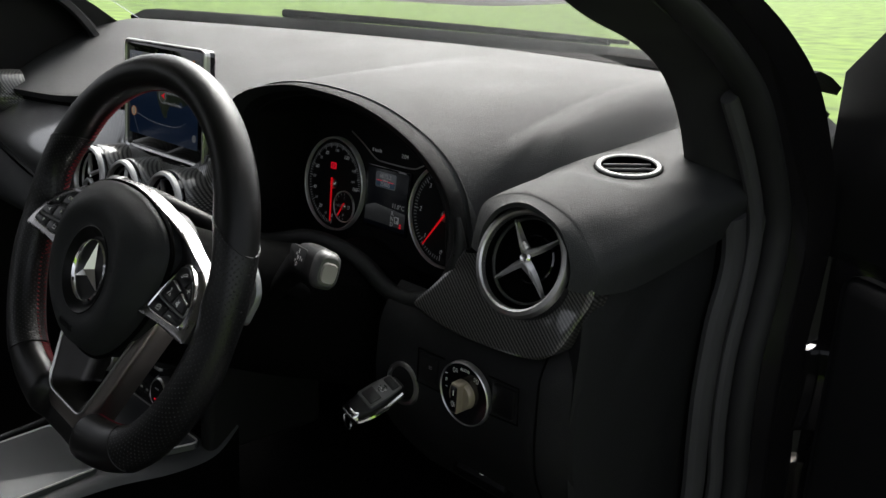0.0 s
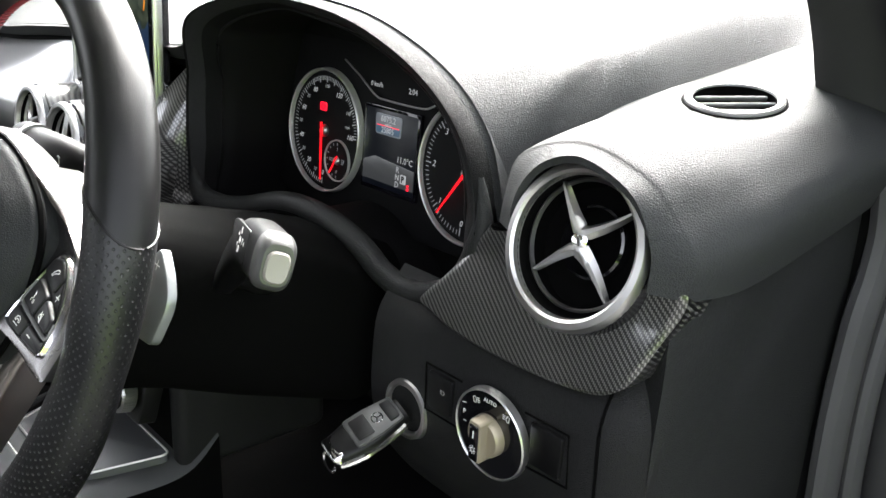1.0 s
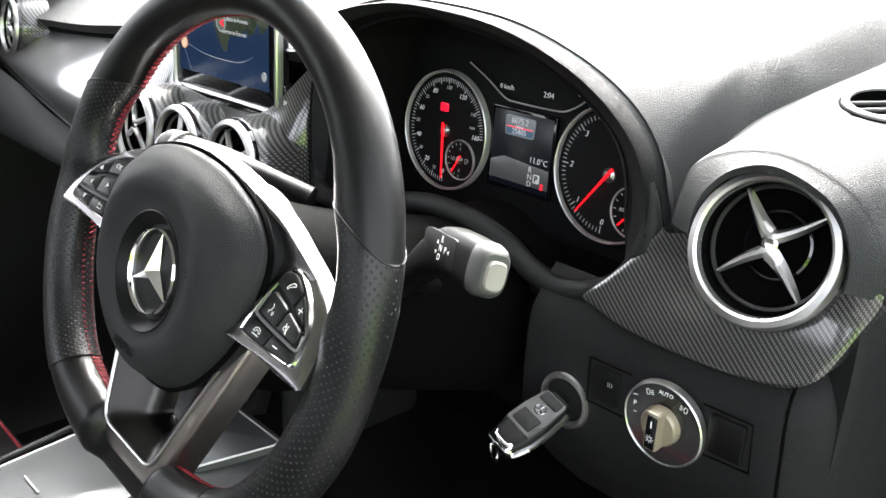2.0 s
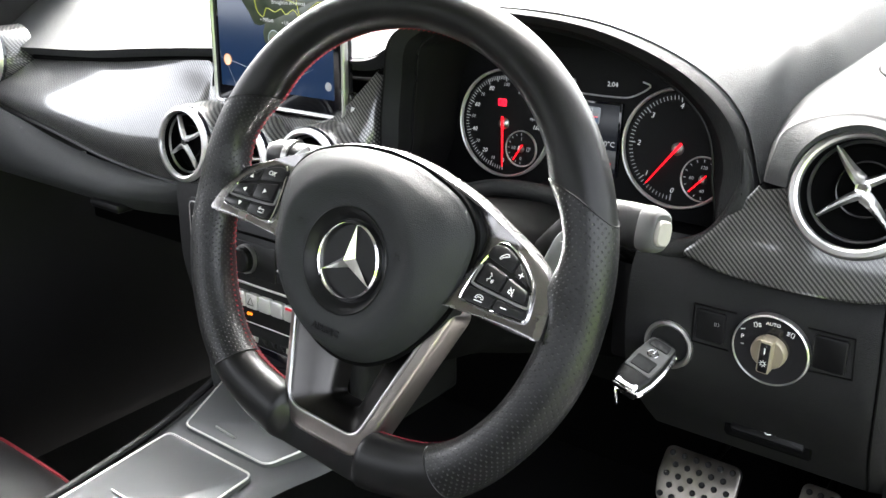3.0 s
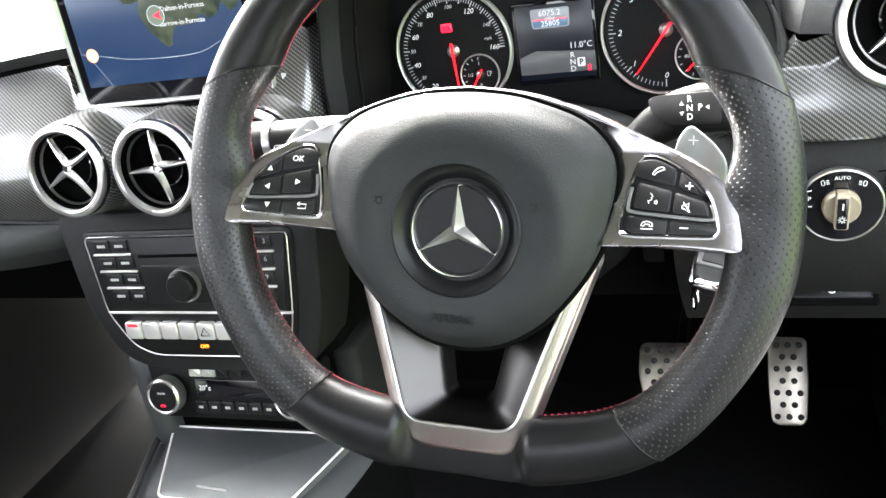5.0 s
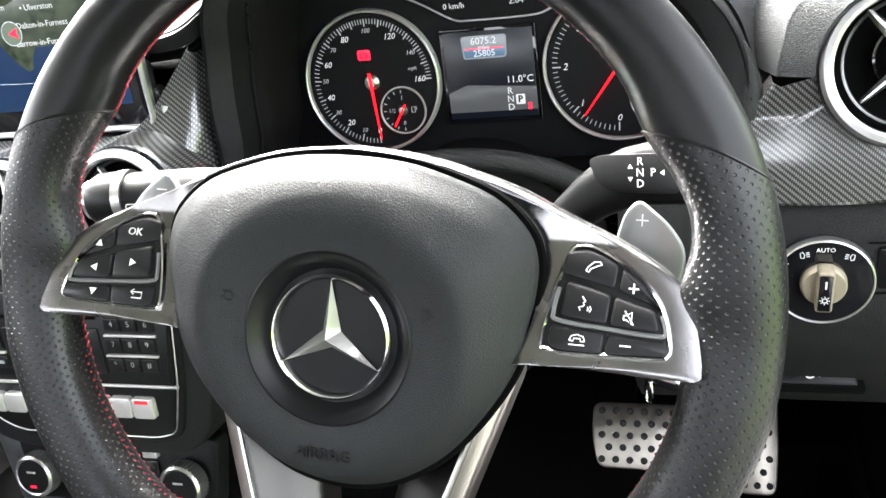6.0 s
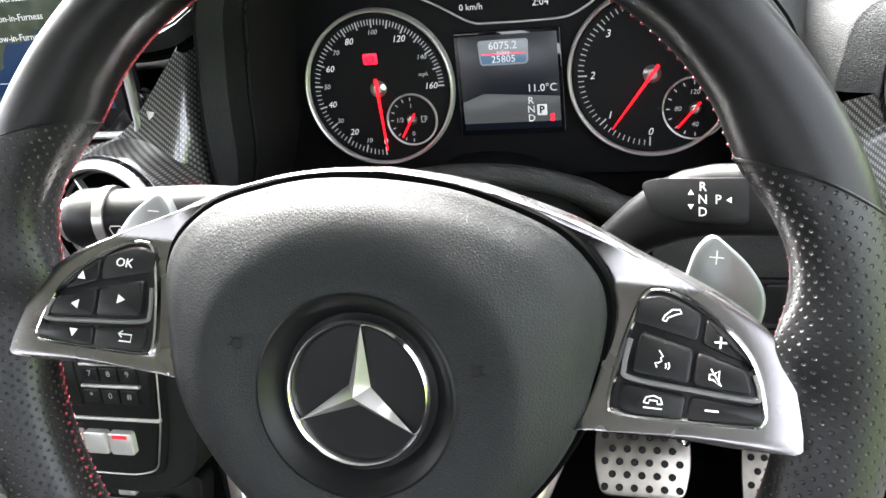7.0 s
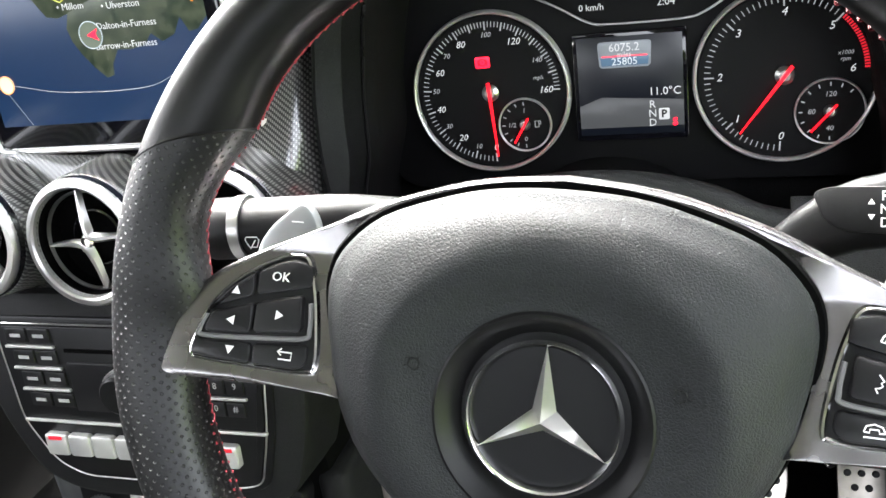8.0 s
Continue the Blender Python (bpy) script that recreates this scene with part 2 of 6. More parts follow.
def part(name, bm, mat, parent=None, label="", m=None, angle=35):
    """Links a bmesh as one mesh object under a thing or a part."""
    ob = new(name, mesh_of(name, bm, mat, angle))
    ob.parent = parent
    if m is not None:
        ob.matrix_local = m
    return tagged(ob, label)


def structure(name, bm, mat, label, category, angle=35):
    return tagged(part(name, bm, mat, None, label, None, angle), category=category, kind="structure")


def surf(f, nu, nv, loop_u=False, loop_v=False, uv=None):
    """A sheet from f(s, t), with s and t from 0 to 1; uv(s, t) gives lengths along it."""
    bm = bmesh.new()
    cu, cv = nu + (not loop_u), nv + (not loop_v)
    vs = [[bm.verts.new(f(i / nu, j / nv)) for j in range(cv)] for i in range(cu)]
    lay = bm.loops.layers.uv.new("UVMap") if uv else None
    for i in range(nu):
        for j in range(nv):
            q = [(i, j), (i + 1, j), (i + 1, j + 1), (i, j + 1)]
            face = bm.faces.new([vs[a % cu][b % cv] for a, b in q])
            if uv:
                for loop, (a, b) in zip(face.loops, q):
                    loop[lay].uv = uv(a / nu, b / nv)
    return bm


def thick(bm, t):
    bmesh.ops.recalc_face_normals(bm, faces=bm.faces)
    bmesh.ops.solidify(bm, geom=list(bm.faces), thickness=t)
    return bm


def caps(bm):
    edges = [e for e in bm.edges if e.is_boundary]
    if edges:
        bmesh.ops.holes_fill(bm, edges=edges, sides=0)
    return bm


def spline(pts, n, closed=False):
    """Points along a smooth curve through pts (Catmull-Rom)."""
    p = [Vector(q) for q in pts]
    k = len(p)
    spans = k if closed else k - 1
    out = []
    for i in range(n if closed else n + 1):
        s = i / n * spans
        a = min(int(s), spans - 1)
        f = s - a
        if closed:
            p0, p1, p2, p3 = p[(a - 1) % k], p[a % k], p[(a + 1) % k], p[(a + 2) % k]
        else:
            p0, p1, p2, p3 = p[max(a - 1, 0)], p[a], p[a + 1], p[min(a + 2, k - 1)]
        out.append(0.5 * (2 * p1 + (p2 - p0) * f + (2 * p0 - 5 * p1 + 4 * p2 - p3) * f * f + (3 * p1 - p0 - 3 * p2 + p3) * f ** 3))
    return out


def at(curve, s):
    """A place on a list of points, s from 0 to 1."""
    x = max(0.0, min(1.0, s)) * (len(curve) - 1)
    i = min(int(x), len(curve) - 2)
    return curve[i].lerp(curve[i + 1], x - i)


def round_poly(pts, r, seg=5):
    """A polygon in the plane with rounded corners."""
    out = []
    p = [Vector(q) for q in pts]
    for i, q in enumerate(p):
        a, b = (p[i - 1] - q), (p[(i + 1) % len(p)] - q)
        d = min(r, a.length * 0.48, b.length * 0.48)
        a, b = q + a.normalized() * d, q + b.normalized() * d
        for k in range(seg + 1):
            f = k / seg
            out.append(a * (1 - f) ** 2 + q * 2 * f * (1 - f) + b * f * f)
    return out


def shrink(pts, d):
    """A closed outline moved inwards by d."""
    area = sum(pts[i - 1].x * pts[i].y - pts[i].x * pts[i - 1].y for i in range(len(pts)))
    sign = 1 if area > 0 else -1
    out = []
    for i, q in enumerate(pts):
        a, b = pts[i - 1], pts[(i + 1) % len(pts)]
        e = (b - a)
        nrm = Vector((-e.y, e.x)).normalized() * sign
        out.append(q + nrm * d)
    return out


def stack(rings):
    """Closed rings of equal count, one above the other, ends closed: a moulded plate."""
    bm = bmesh.new()
    vs = [[bm.verts.new(q) for q in ring] for ring in rings]
    n = len(rings[0])
    for a, b in zip(vs, vs[1:]):
        for i in range(n):
            bm.faces.new((a[i], a[(i + 1) % n], b[(i + 1) % n], b[i]))
    bm.faces.new(vs[0][::-1])
    bm.faces.new(vs[-1])
    return bm


def plate(pts, z0, z1, edge=0.001):
    """A flat plate of a 2D outline between two heights, its upper edge rounded."""
    pts = [Vector(q).to_2d() for q in pts]
    inner, inner2 = shrink(pts, edge * 0.35), shrink(pts, edge)
    return stack([[(q.x, q.y, z0) for q in pts], [(q.x, q.y, z1 - edge) for q in pts], [(q.x, q.y, z1 - edge * 0.3) for q in inner], [(q.x, q.y, z1) for q in inner2]])


def band(outer, inner, rows):
    """A closed strip between two outlines; rows of (share from outer to inner, height)."""
    n = len(outer)
    bm = bmesh.new()
    vs = [[bm.verts.new((*(outer[i].lerp(inner[i], k)), h)) for i in range(n)] for k, h in rows]
    for a, b in zip(vs, vs[1:]):
        for i in range(n):
            bm.faces.new((a[i], a[(i + 1) % n], b[(i + 1) % n], b[i]))
    return bm


def lathe(profile, seg=40, closed=False):
    """Turned round the local z axis; profile of (radius, height)."""
    bm = bmesh.new()
    vs = []
    for r, h in profile:
        if r < 1e-6:
            vs.append([bm.verts.new((0, 0, h))])
        else:
            vs.append([bm.verts.new((r * math.cos(2 * math.pi * i / seg), r * math.sin(2 * math.pi * i / seg), h)) for i in range(seg)])
    pairs = list(zip(vs, vs[1:])) + ([(vs[-1], vs[0])] if closed else [])
    for a, b in pairs:
        for i in range(seg):
            j = (i + 1) % seg
            q = [a[i % len(a)], a[j % len(a)], b[j % len(b)], b[i % len(b)]]
            q = [v for k, v in enumerate(q) if v not in q[:k]]
            if len(q) > 2:
                bm.faces.new(q)
    return bm


def tube(path, radius, seg=10, closed=False, flat=1.0, up=(0, 0, 1)):
    """A round bar along a list of points; radius may be a list. flat squeezes it along up."""
    p = [Vector(q) for q in path]
    n = len(p)
    rad = radius if isinstance(radius, (list, tuple)) else [radius] * n
    bm = bmesh.new()
    vs = []
    for i, q in enumerate(p):
        a = p[(i - 1) % n] if closed else p[max(i - 1, 0)]
        b = p[(i + 1) % n] if closed else p[min(i + 1, n - 1)]
        d = (b - a).normalized()
        u = Vector(up)
        if abs(d.dot(u)) > 0.95:
            u = Vector((1, 0, 0))
        s = d.cross(u).normalized()
        w = s.cross(d)
        vs.append([bm.verts.new(q + rad[i] * (math.cos(k) * s + flat * math.sin(k) * w)) for k in [2 * math.pi * j / seg for j in range(seg)]])
    for a, b in list(zip(vs, vs[1:])) + ([(vs[-1], vs[0])] if closed else []):
        for j in range(seg):
            bm.faces.new((a[j], a[(j + 1) % seg], b[(j + 1) % seg], b[j]))
    if not closed:
        bm.faces.new(vs[0][::-1])
        bm.faces.new(vs[-1])
    return bm


def box(x0, x1, y0, y1, z0, z1, edge=0.003, seg=2):
    bm = bmesh.new()
    bmesh.ops.create_cube(bm, size=1)
    for v in bm.verts:
        v.co = Vector(((x0 + x1) / 2 + v.co.x * (x1 - x0), (y0 + y1) / 2 + v.co.y * (y1 - y0), (z0 + z1) / 2 + v.co.z * (z1 - z0)))
    if edge:
        bmesh.ops.bevel(bm, geom=list(bm.edges), offset=edge, segments=seg, affect="EDGES", profile=0.5)
    return bm


def moved(bm, m):
    bmesh.ops.transform(bm, matrix=m, verts=list(bm.verts))
    return bm


def merged(*bms):
    """Several pieces of one part in one mesh."""
    out = bmesh.new()
    for b in bms:
        me = bpy.data.meshes.new("piece")
        b.to_mesh(me)
        b.free()
        out.from_mesh(me)
        bpy.data.meshes.remove(me)
    return out


def lettering(name, words, size, mat, parent, m, shear=0.0, depth=0.0002, align="CENTER", bold=0.0, label=""):
    """Words as a mesh, centred on the pose m."""
    cu = bpy.data.curves.new("words", "FONT")
    cu.body, cu.size, cu.shear, cu.extrude, cu.offset = words, size, shear, depth, bold
    cu.align_x, cu.align_y = align, "CENTER"
    cu.resolution_u = 2
    tmp = bpy.data.objects.new("words", cu)
    scene.collection.objects.link(tmp)
    dg = bpy.context.evaluated_depsgraph_get()
    me = bpy.data.meshes.new_from_object(tmp.evaluated_get(dg))
    bpy.data.objects.remove(tmp)
    bpy.data.curves.remove(cu)
    me.materials.clear()
    me.materials.append(mat)
    me.name = name
    ob = new(name, me)
    ob.parent = parent
    ob.matrix_local = m
    return tagged(ob, label)


def strokes(lines, r=0.0003):
    """A small printed sign from flat strokes in the local plane."""
    bms = []
    for line in lines:
        pts = [Vector((x, y, 0)) for x, y in line]
        bms.append(tube(pts, r, 4, up=(0, 0, 1), flat=0.5))
    return merged(*bms)


def facing(x, y, z, tilt=0.0, turn=0.0, spin=0.0):
    """A pose whose local z looks back at the driver, tilted up by tilt and turned to the right by turn degrees; local x is to the right."""
    return pose(x, y, z, 0, 0, turn) @ pose(0, 0, 0, 90 - tilt, 0, 0) @ pose(0, 0, 0, 0, 0, spin)


def smooth(x, a, b):
    f = max(0.0, min(1.0, (x - a) / (b - a)))
    return f * f * (3 - 2 * f)


# ---- outside ----
bm = surf(lambda s, t: Vector(((s - 0.5) * 900, (t - 0.5) * 900, 0.07 * max(0.0, (s + t - 1) * 900 - 30))), 60, 60)
structure("ground", bm, LAWN, "bright green mown lawn around the car", "ground")

structure("road", box(-5.0, 3.6, -14, 4.6, -0.05, 0.012, 0.0), ASPHALT, "grey asphalt drive under the car", "drive")



# hedge added out of view, to cut low sky light and darken reflections
def hedge(s, t):
    a = radians(80 + 150 * s)
    r = 7.5 + 1.6 * noise.noise(Vector((s * 60, t * 5, 0.0))) + 0.7 * noise.noise(Vector((s * 200, t * 16, 3.0)))
    h = 2.3 - 0.5 * max(0.0, -math.cos(a)) + 0.6 * noise.noise(Vector((s * 18, 0, 7.0)))
    return Vector((-r * math.sin(a), r * math.cos(a), h * t))


structure("backdrop", surf(hedge, 160, 14), HEDGE, "dark green tall hedge added behind and beside the car to darken reflections", "hedge")

# ---- cabin shell ----
structure("floor", box(-0.74, 0.76, -1.6, 0.95, 0.20, 0.25, 0.004), CARPET, "black carpeted car floor", "floor")
structure("wall_front", box(-0.74, 0.74, 0.90, 0.94, 0.25, 1.06, 0.004), DEEP, "black bulkhead behind the dashboard", "wall")
structure("wall_right", box(0.700, 0.712, 0.40, 0.93, 0.25, 0.95, 0.004), LOWER, "black kick panel beside the pedals", "wall")
structure("wall_rear", box(-0.74, 0.74, -1.64, -1.60, 0.25, 1.22, 0.004), DEEP, "dark rear end of the cabin", "wall")
bm = surf(lambda s, t: Vector(((s - 0.5) * 1.36, 0.14 - t * 1.74, 1.50 + 0.05 * math.sin(math.pi * min(1, t * 1.3 + 0.1)) - 0.10 * (2 * s - 1) ** 4)), 24, 24)
structure("ceiling", thick(bm, 0.03), HEADLINER, "pale grey fabric headliner", "ceiling")
# passenger side: door card below, window above
structure("wall_left", box(-0.80, -0.755, -1.6, 0.9, 0.22, 1.04, 0.01), LOWER, "black passenger door card", "wall")
structure("c_pillar", box(-0.74, -0.68, -0.75, -0.62, 1.0, 1.46, 0.02), PILLAR, "dark pillar between the passenger side windows", "pillar")


# windscreen: raked pane, gently bowed
def screen(s, t):
    x = (s - 0.5) * (1.50 - 0.22 * t)
    y = 0.86 - 0.70 * t - 0.30 * (2 * s - 1) ** 2 * (0.75 - 0.25 * t)
    return Vector((x, y, 1.165 + 0.335 * t - 0.02 * (2 * s - 1) ** 2))


pane = structure("windscreen", thick(surf(screen, 16, 8), 0.004), PANE, "clear raked windscreen over the dashboard", "windscreen")
pane.visible_shadow = False
cowl = [(-0.80, 0.60), (-0.6, 0.74), (-0.3, 0.83), (0.0, 0.865), (0.3, 0.835), (0.55, 0.75), (0.70, 0.64)]
cw = spline([(x, y, 0) for x, y in cowl], 40)
bm = surf(lambda s, t: at(cw, s) + Vector((0, 0.006 + 0.13 * t, 1.164 + 0.020 * math.sin(math.pi * min(1, t * 1.1)) ** 0.7)), 40, 4)
structure("cowl_panel", thick(bm, 0.01), DEEP, "black plastic scuttle at the foot of the windscreen", "scuttle")
wiper = thing("wiper", None, "black windscreen wiper resting on the scuttle", "wiper")
part("arm", tube(spline([(-0.55, 0.84, 1.192), (-0.2, 0.92, 1.192), (0.15, 0.93, 1.192), (0.30, 0.91, 1.192)], 20), [0.009 - 0.0003 * k for k in range(21)], 8), DEEP, wiper)
part("blade", tube(spline([(-0.45, 0.835, 1.191), (-0.1, 0.895, 1.191), (0.28, 0.885, 1.191)], 16), 0.006, 6), DEEP, wiper)


# ---- driver's door opening: pillar, seal, painted post ----
seal_line = [(-0.55, 1.46), (-0.25, 1.44), (0.0, 1.375), (0.18, 1.31), (0.32, 1.25), (0.394, 1.213), (0.460, 1.168), (0.512, 1.105), (0.546, 1.048), (0.552, 1.003), (0.545, 0.95), (0.534, 0.888), (0.536, 0.81), (0.548, 0.73), (0.535, 0.62), (0.49, 0.48), (0.38, 0.39), (0.2, 0.355), (-0.3, 0.35), (-0.55, 0.36)]
seal3 = spline([(0.75 - 0.05 * max(0.0, (z - 1.2) / 0.28), y, z) for y, z in seal_line], 150)
seal = thing("door_seal", None, "black rubber weatherstrip round the door opening", "door seal")
part("strip", tube(seal3, 0.013, 12, flat=1.15, up=(1, 0, 0)), RUBBER, seal)
part("lip", tube([q + Vector((-0.012, -0.001, 0)) for q in seal3], 0.006, 8, up=(1, 0, 0)), PILLAR, seal)
flap = spline([(0.738, y - 0.0215, z) for y, z in seal_line[6:16]], 80)
part("flap", tube(flap, 0.0105, 10, flat=0.75, up=(1, 0, 0)), EDGE, seal, "flat inner flap of the weatherstrip")

inner_edge = spline([(0.60, -0.10, 1.455), (0.645, 0.10, 1.365), (0.668, 0.22, 1.285), (0.678, 0.286, 1.245), (0.68, 0.363, 1.222), (0.68, 0.419, 1.196), (0.679, 0.462, 1.154), (0.675, 0.50, 1.098), (0.672, 0.53, 1.03)], 48)
outer_edge = spline([(0.70, -0.10, 1.40), (0.72, 0.10, 1.335), (0.735, 0.22, 1.288), (0.737, 0.32, 1.247), (0.737, 0.403, 1.219), (0.737, 0.465, 1.178), (0.737, 0.517, 1.12), (0.737, 0.543, 1.055), (0.737, 0.54, 0.99)], 48)


def pillar(s, t):
    a, b = at(inner_edge, s), at(outer_edge, s)
    bulge = math.sin(math.pi * t) * 0.018
    return a.lerp(b, t) + Vector((-0.35, -0.8, 0.15)) * bulge


a_pillar = structure("a_pillar", thick(surf(pillar, 48, 8), 0.012), PILLAR, "dark grey fabric-covered windscreen pillar trim", "pillar")
left = lambda q: Vector((-q.x, q.y, q.z))
structure("a_pillar_far", thick(surf(lambda s, t: left(pillar(s, t)), 40, 8), 0.012), PILLAR, "dark windscreen pillar trim on the passenger side", "pillar")
sail = [(0.10, 1.04), (0.62, 1.04), (0.60, 1.12), (0.50, 1.185), (0.38, 1.25), (0.30, 1.275), (0.18, 1.10)]
structure("sail_panel", stack([[(-0.765, y, z) for y, z in sail], [(-0.74, y, z) for y, z in sail]]), PLASTIC, "black corner panel of the passenger door window", "door corner")
back_edge = [q + Vector((0.02, 0.14, 0.05)) for q in inner_edge]
structure("a_pillar_back", thick(surf(lambda s, t: at(inner_edge, s).lerp(at(back_edge, s), t), 30, 2), 0.012), PILLAR, "dark back of the windscreen pillar", "pillar")

# painted post outside the seal
post_out = [q + Vector((0.026, 0.026, 0.008)) for q in seal3]
post_far = [q + Vector((0.034, 0.060, 0.012)) for q in seal3]


def post(s, t):
    q = 0.20 + 0.66 * s
    a, b, c = at(seal3, q) + Vector((0.010, 0.008, 0.0)), at(post_out, q), at(post_far, q)
    return a.lerp(b, t * 2) if t < 0.5 else b.lerp(c, t * 2 - 1)


structure("door_post", thick(surf(post, 70, 8), 0.006), PAINT, "glossy black painted door post", "door post")
sill = structure("door_sill", box(0.76, 0.86, -0.7, 0.5, 0.25, 0.335, 0.015, 3), PAINT, "glossy black painted door sill", "sill")
structure("b_pillar", box(0.66, 0.78, -0.74, -0.60, 0.25, 1.46, 0.02, 3), PILLAR, "dark door pillar behind the driver", "pillar")
structure("wall_right_rear", box(0.76, 0.80, -1.6, -0.74, 0.22, 1.04, 0.01), LOWER, "black rear door card", "wall")

# ---- open driver's door ----
door = thing("door_1", pose(0.775, 0.62, 0, 0, 0, 62), "open glossy black driver's door with dark window frame", "car door", "", "structure")
part("door_panel", box(0.0, 0.10, -1.05, 0.0, 0.34, 1.03, 0.02, 3), PAINT, door)
part("door_card", box(-0.03, -0.003, -1.0, -0.06, 0.40, 1.0, 0.02, 3), LOWER, door, "black grained door card")
fr = spline([(0.05, -0.02, 1.03), (0.055, -0.13, 1.17), (0.04, -0.36, 1.33), (0.0, -0.65, 1.44), (-0.02, -1.0, 1.42), (0.0, -1.04, 1.25), (0.04, -1.03, 1.03)], 60)
part("window_frame", tube(fr, 0.024, 8, up=(1, 0, 0)), PLASTIC, door)
corner = [(0.015, 1.0), (0.015, 1.19), (-0.05, 1.25), (-0.26, 1.36), (-0.26, 1.0)]
part("corner_panel", stack([[(x, y, z) for y, z in corner] for x in (0.0, 0.03)]), PLASTIC, door, "black mirror corner of the window")
part("check_strap", box(-0.06, 0.02, -0.012, 0.012, 0.70, 0.76, 0.004), STEEL, door)
hinge = part("hinge", box(-0.035, 0.03, -0.02, 0.03, 0.80, 0.90, 0.008), PAINT, door)
part("bolt", lathe([(0.0, 0.014), (0.008, 0.014), (0.009, 0.0), (0.0, 0.0)], 10), STEEL, hinge, "", pose(-0.035, 0.0, 0.83, 0, -90, 0))
part("bolt", lathe([(0.0, 0.014), (0.008, 0.014), (0.009, 0.0), (0.0, 0.0)], 10), STEEL, hinge, "", pose(-0.035, 0.0, 0.87, 0, -90, 0))


# ---- dashboard ----
front_edge = spline([(-0.745, 0.30, 1.020), (-0.6, 0.28, 1.034), (-0.4, 0.268, 1.046), (-0.25, 0.265, 1.060), (-0.1, 0.265, 1.071), (0.06, 0.268, 1.074), (0.130, 0.272, 1.074), (0.165, 0.275, 1.088), (0.200, 0.278, 1.117), (0.245, 0.288, 1.131), (0.30, 0.302, 1.133), (0.39, 0.302, 1.126), (0.461, 0.302, 1.1065), (0.510, 0.302, 1.081), (0.538, 0.302, 1.051), (0.551, 0.303, 1.012), (0.562, 0.304, 0.985), (0.59, 0.31, 0.955), (0.64, 0.31, 0.94), (0.684, 0.31, 0.94)], 200)
dashboard = thing("dashboard", None, "dark grey grained leather dashboard with carbon weave trim", "dashboard")


def top_pad(s, t):
    f = at(front_edge, s)
    yb = at(cw, (f.x + 0.80) / 1.5).y - 0.005
    if t < 0.10:
        k = t / 0.10
        return Vector((f.x, f.y + 0.012 * (1 - k) ** 2, f.z - 0.012 + 0.012 * math.sin(k * math.pi / 2)))
    u = (t - 0.10) / 0.90
    e = 1.9 - 0.9 * smooth(f.x, 0.53, 0.62)
    g = 1 - (1 - u) ** e
    fz = f.z + max(0.0, 1.07 - 0.09 * smooth(f.x, 0.555, 0.63) - f.z) * smooth(u, 0.03, 0.35) * smooth(f.x, 0.50, 0.54)
    return Vector((f.x, f.y + (yb - f.y) * u, fz + (1.162 - fz) * g))


part("top_pad", thick(surf(top_pad, 200, 44), 0.006), DASH, dashboard)
crack = spline([top_pad(k / 30 * 0.42, 0.0) + Vector((0, 0.006, -0.004)) for k in range(31)], 60)
part("gap", tube(crack, 0.004, 6), DEEP, dashboard, "black gap under the pad")

# hood over the instruments
lip = spline([(0.164, 0.945), (0.195, 0.936), (0.235, 0.941), (0.30, 0.960), (0.36, 0.962), (0.41, 0.952), (0.445, 0.936), (0.482, 0.932), (0.522, 0.947), (0.545, 0.975), (0.553, 1.008), (0.541, 1.049), (0.511, 1.081), (0.461, 1.1075), (0.39, 1.127), (0.30, 1.134), (0.248, 1.131), (0.205, 1.119), (0.179, 1.097), (0.162, 1.045), (0.157, 0.985)], 120, True)
lip = [Vector(q) for q in lip]
MID = Vector((0.345, 1.0))
HOOD_ROWS = [(0.286, 0.985), (0.284, 0.992), (0.287, 1.0), (0.30, 1.006)]


def mouth_near(q):
    """How far the passenger's flank of the hood comes forward, most of all its upper corner."""
    return 0.016 * (1 - smooth(q.x, 0.165, 0.26)) + 0.012 * smooth(q.y, 1.05, 1.11) * (1 - smooth(q.x, 0.19, 0.32))


def hood_ring(y, k):
    out = []
    for q in lip:
        d = (q - MID) * k
        out.append(Vector((MID.x + d.x, y - mouth_near(q) * (y < 0.33), MID.y + d.y + (0.10 * max(0, y - 0.36) if d.y > 0 else 0))))
    return out


def loft(rings, close=False):
    bm = bmesh.new()
    vs = [[bm.verts.new(q) for q in ring] for ring in rings]
    n = len(rings[0])
    for a, b in zip(vs, vs[1:]):
        for i in range(n):
            bm.faces.new((a[i], a[(i + 1) % n], b[(i + 1) % n], b[i]))
    if close:
        bm.faces.new(vs[-1])
    return bm


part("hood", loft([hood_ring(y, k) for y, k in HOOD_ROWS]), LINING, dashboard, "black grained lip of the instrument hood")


def funnel(d, y):
    """A ring inside the hood's mouth: d inwards at the sides, half of it above, little below."""
    out = []
    for p, o in zip(shrink(lip, 0.001), lip):
        e = p - o
        wide = abs(e.x) / max(e.length, 1e-6)
        k = (0.40 + 0.60 * wide) if o.y > 0.985 else 0.20 + 0.80 * wide * smooth(o.y, 0.945, 0.985)
        k *= 0.8 if o.x < 0.3 else 1.0
        out.append(Vector((o.x + e.x * 1000 * d * k, y - mouth_near(o) * (y < 0.33), o.y + e.y * 1000 * d * k - 1.2 * d * smooth(0.975 - o.y, 0.0, 0.03))))
    for _ in range(2):
        out = [(out[i - 1] + out[i] * 2 + out[(i + 1) % len(out)]) / 4 for i in range(len(out))]
    return out


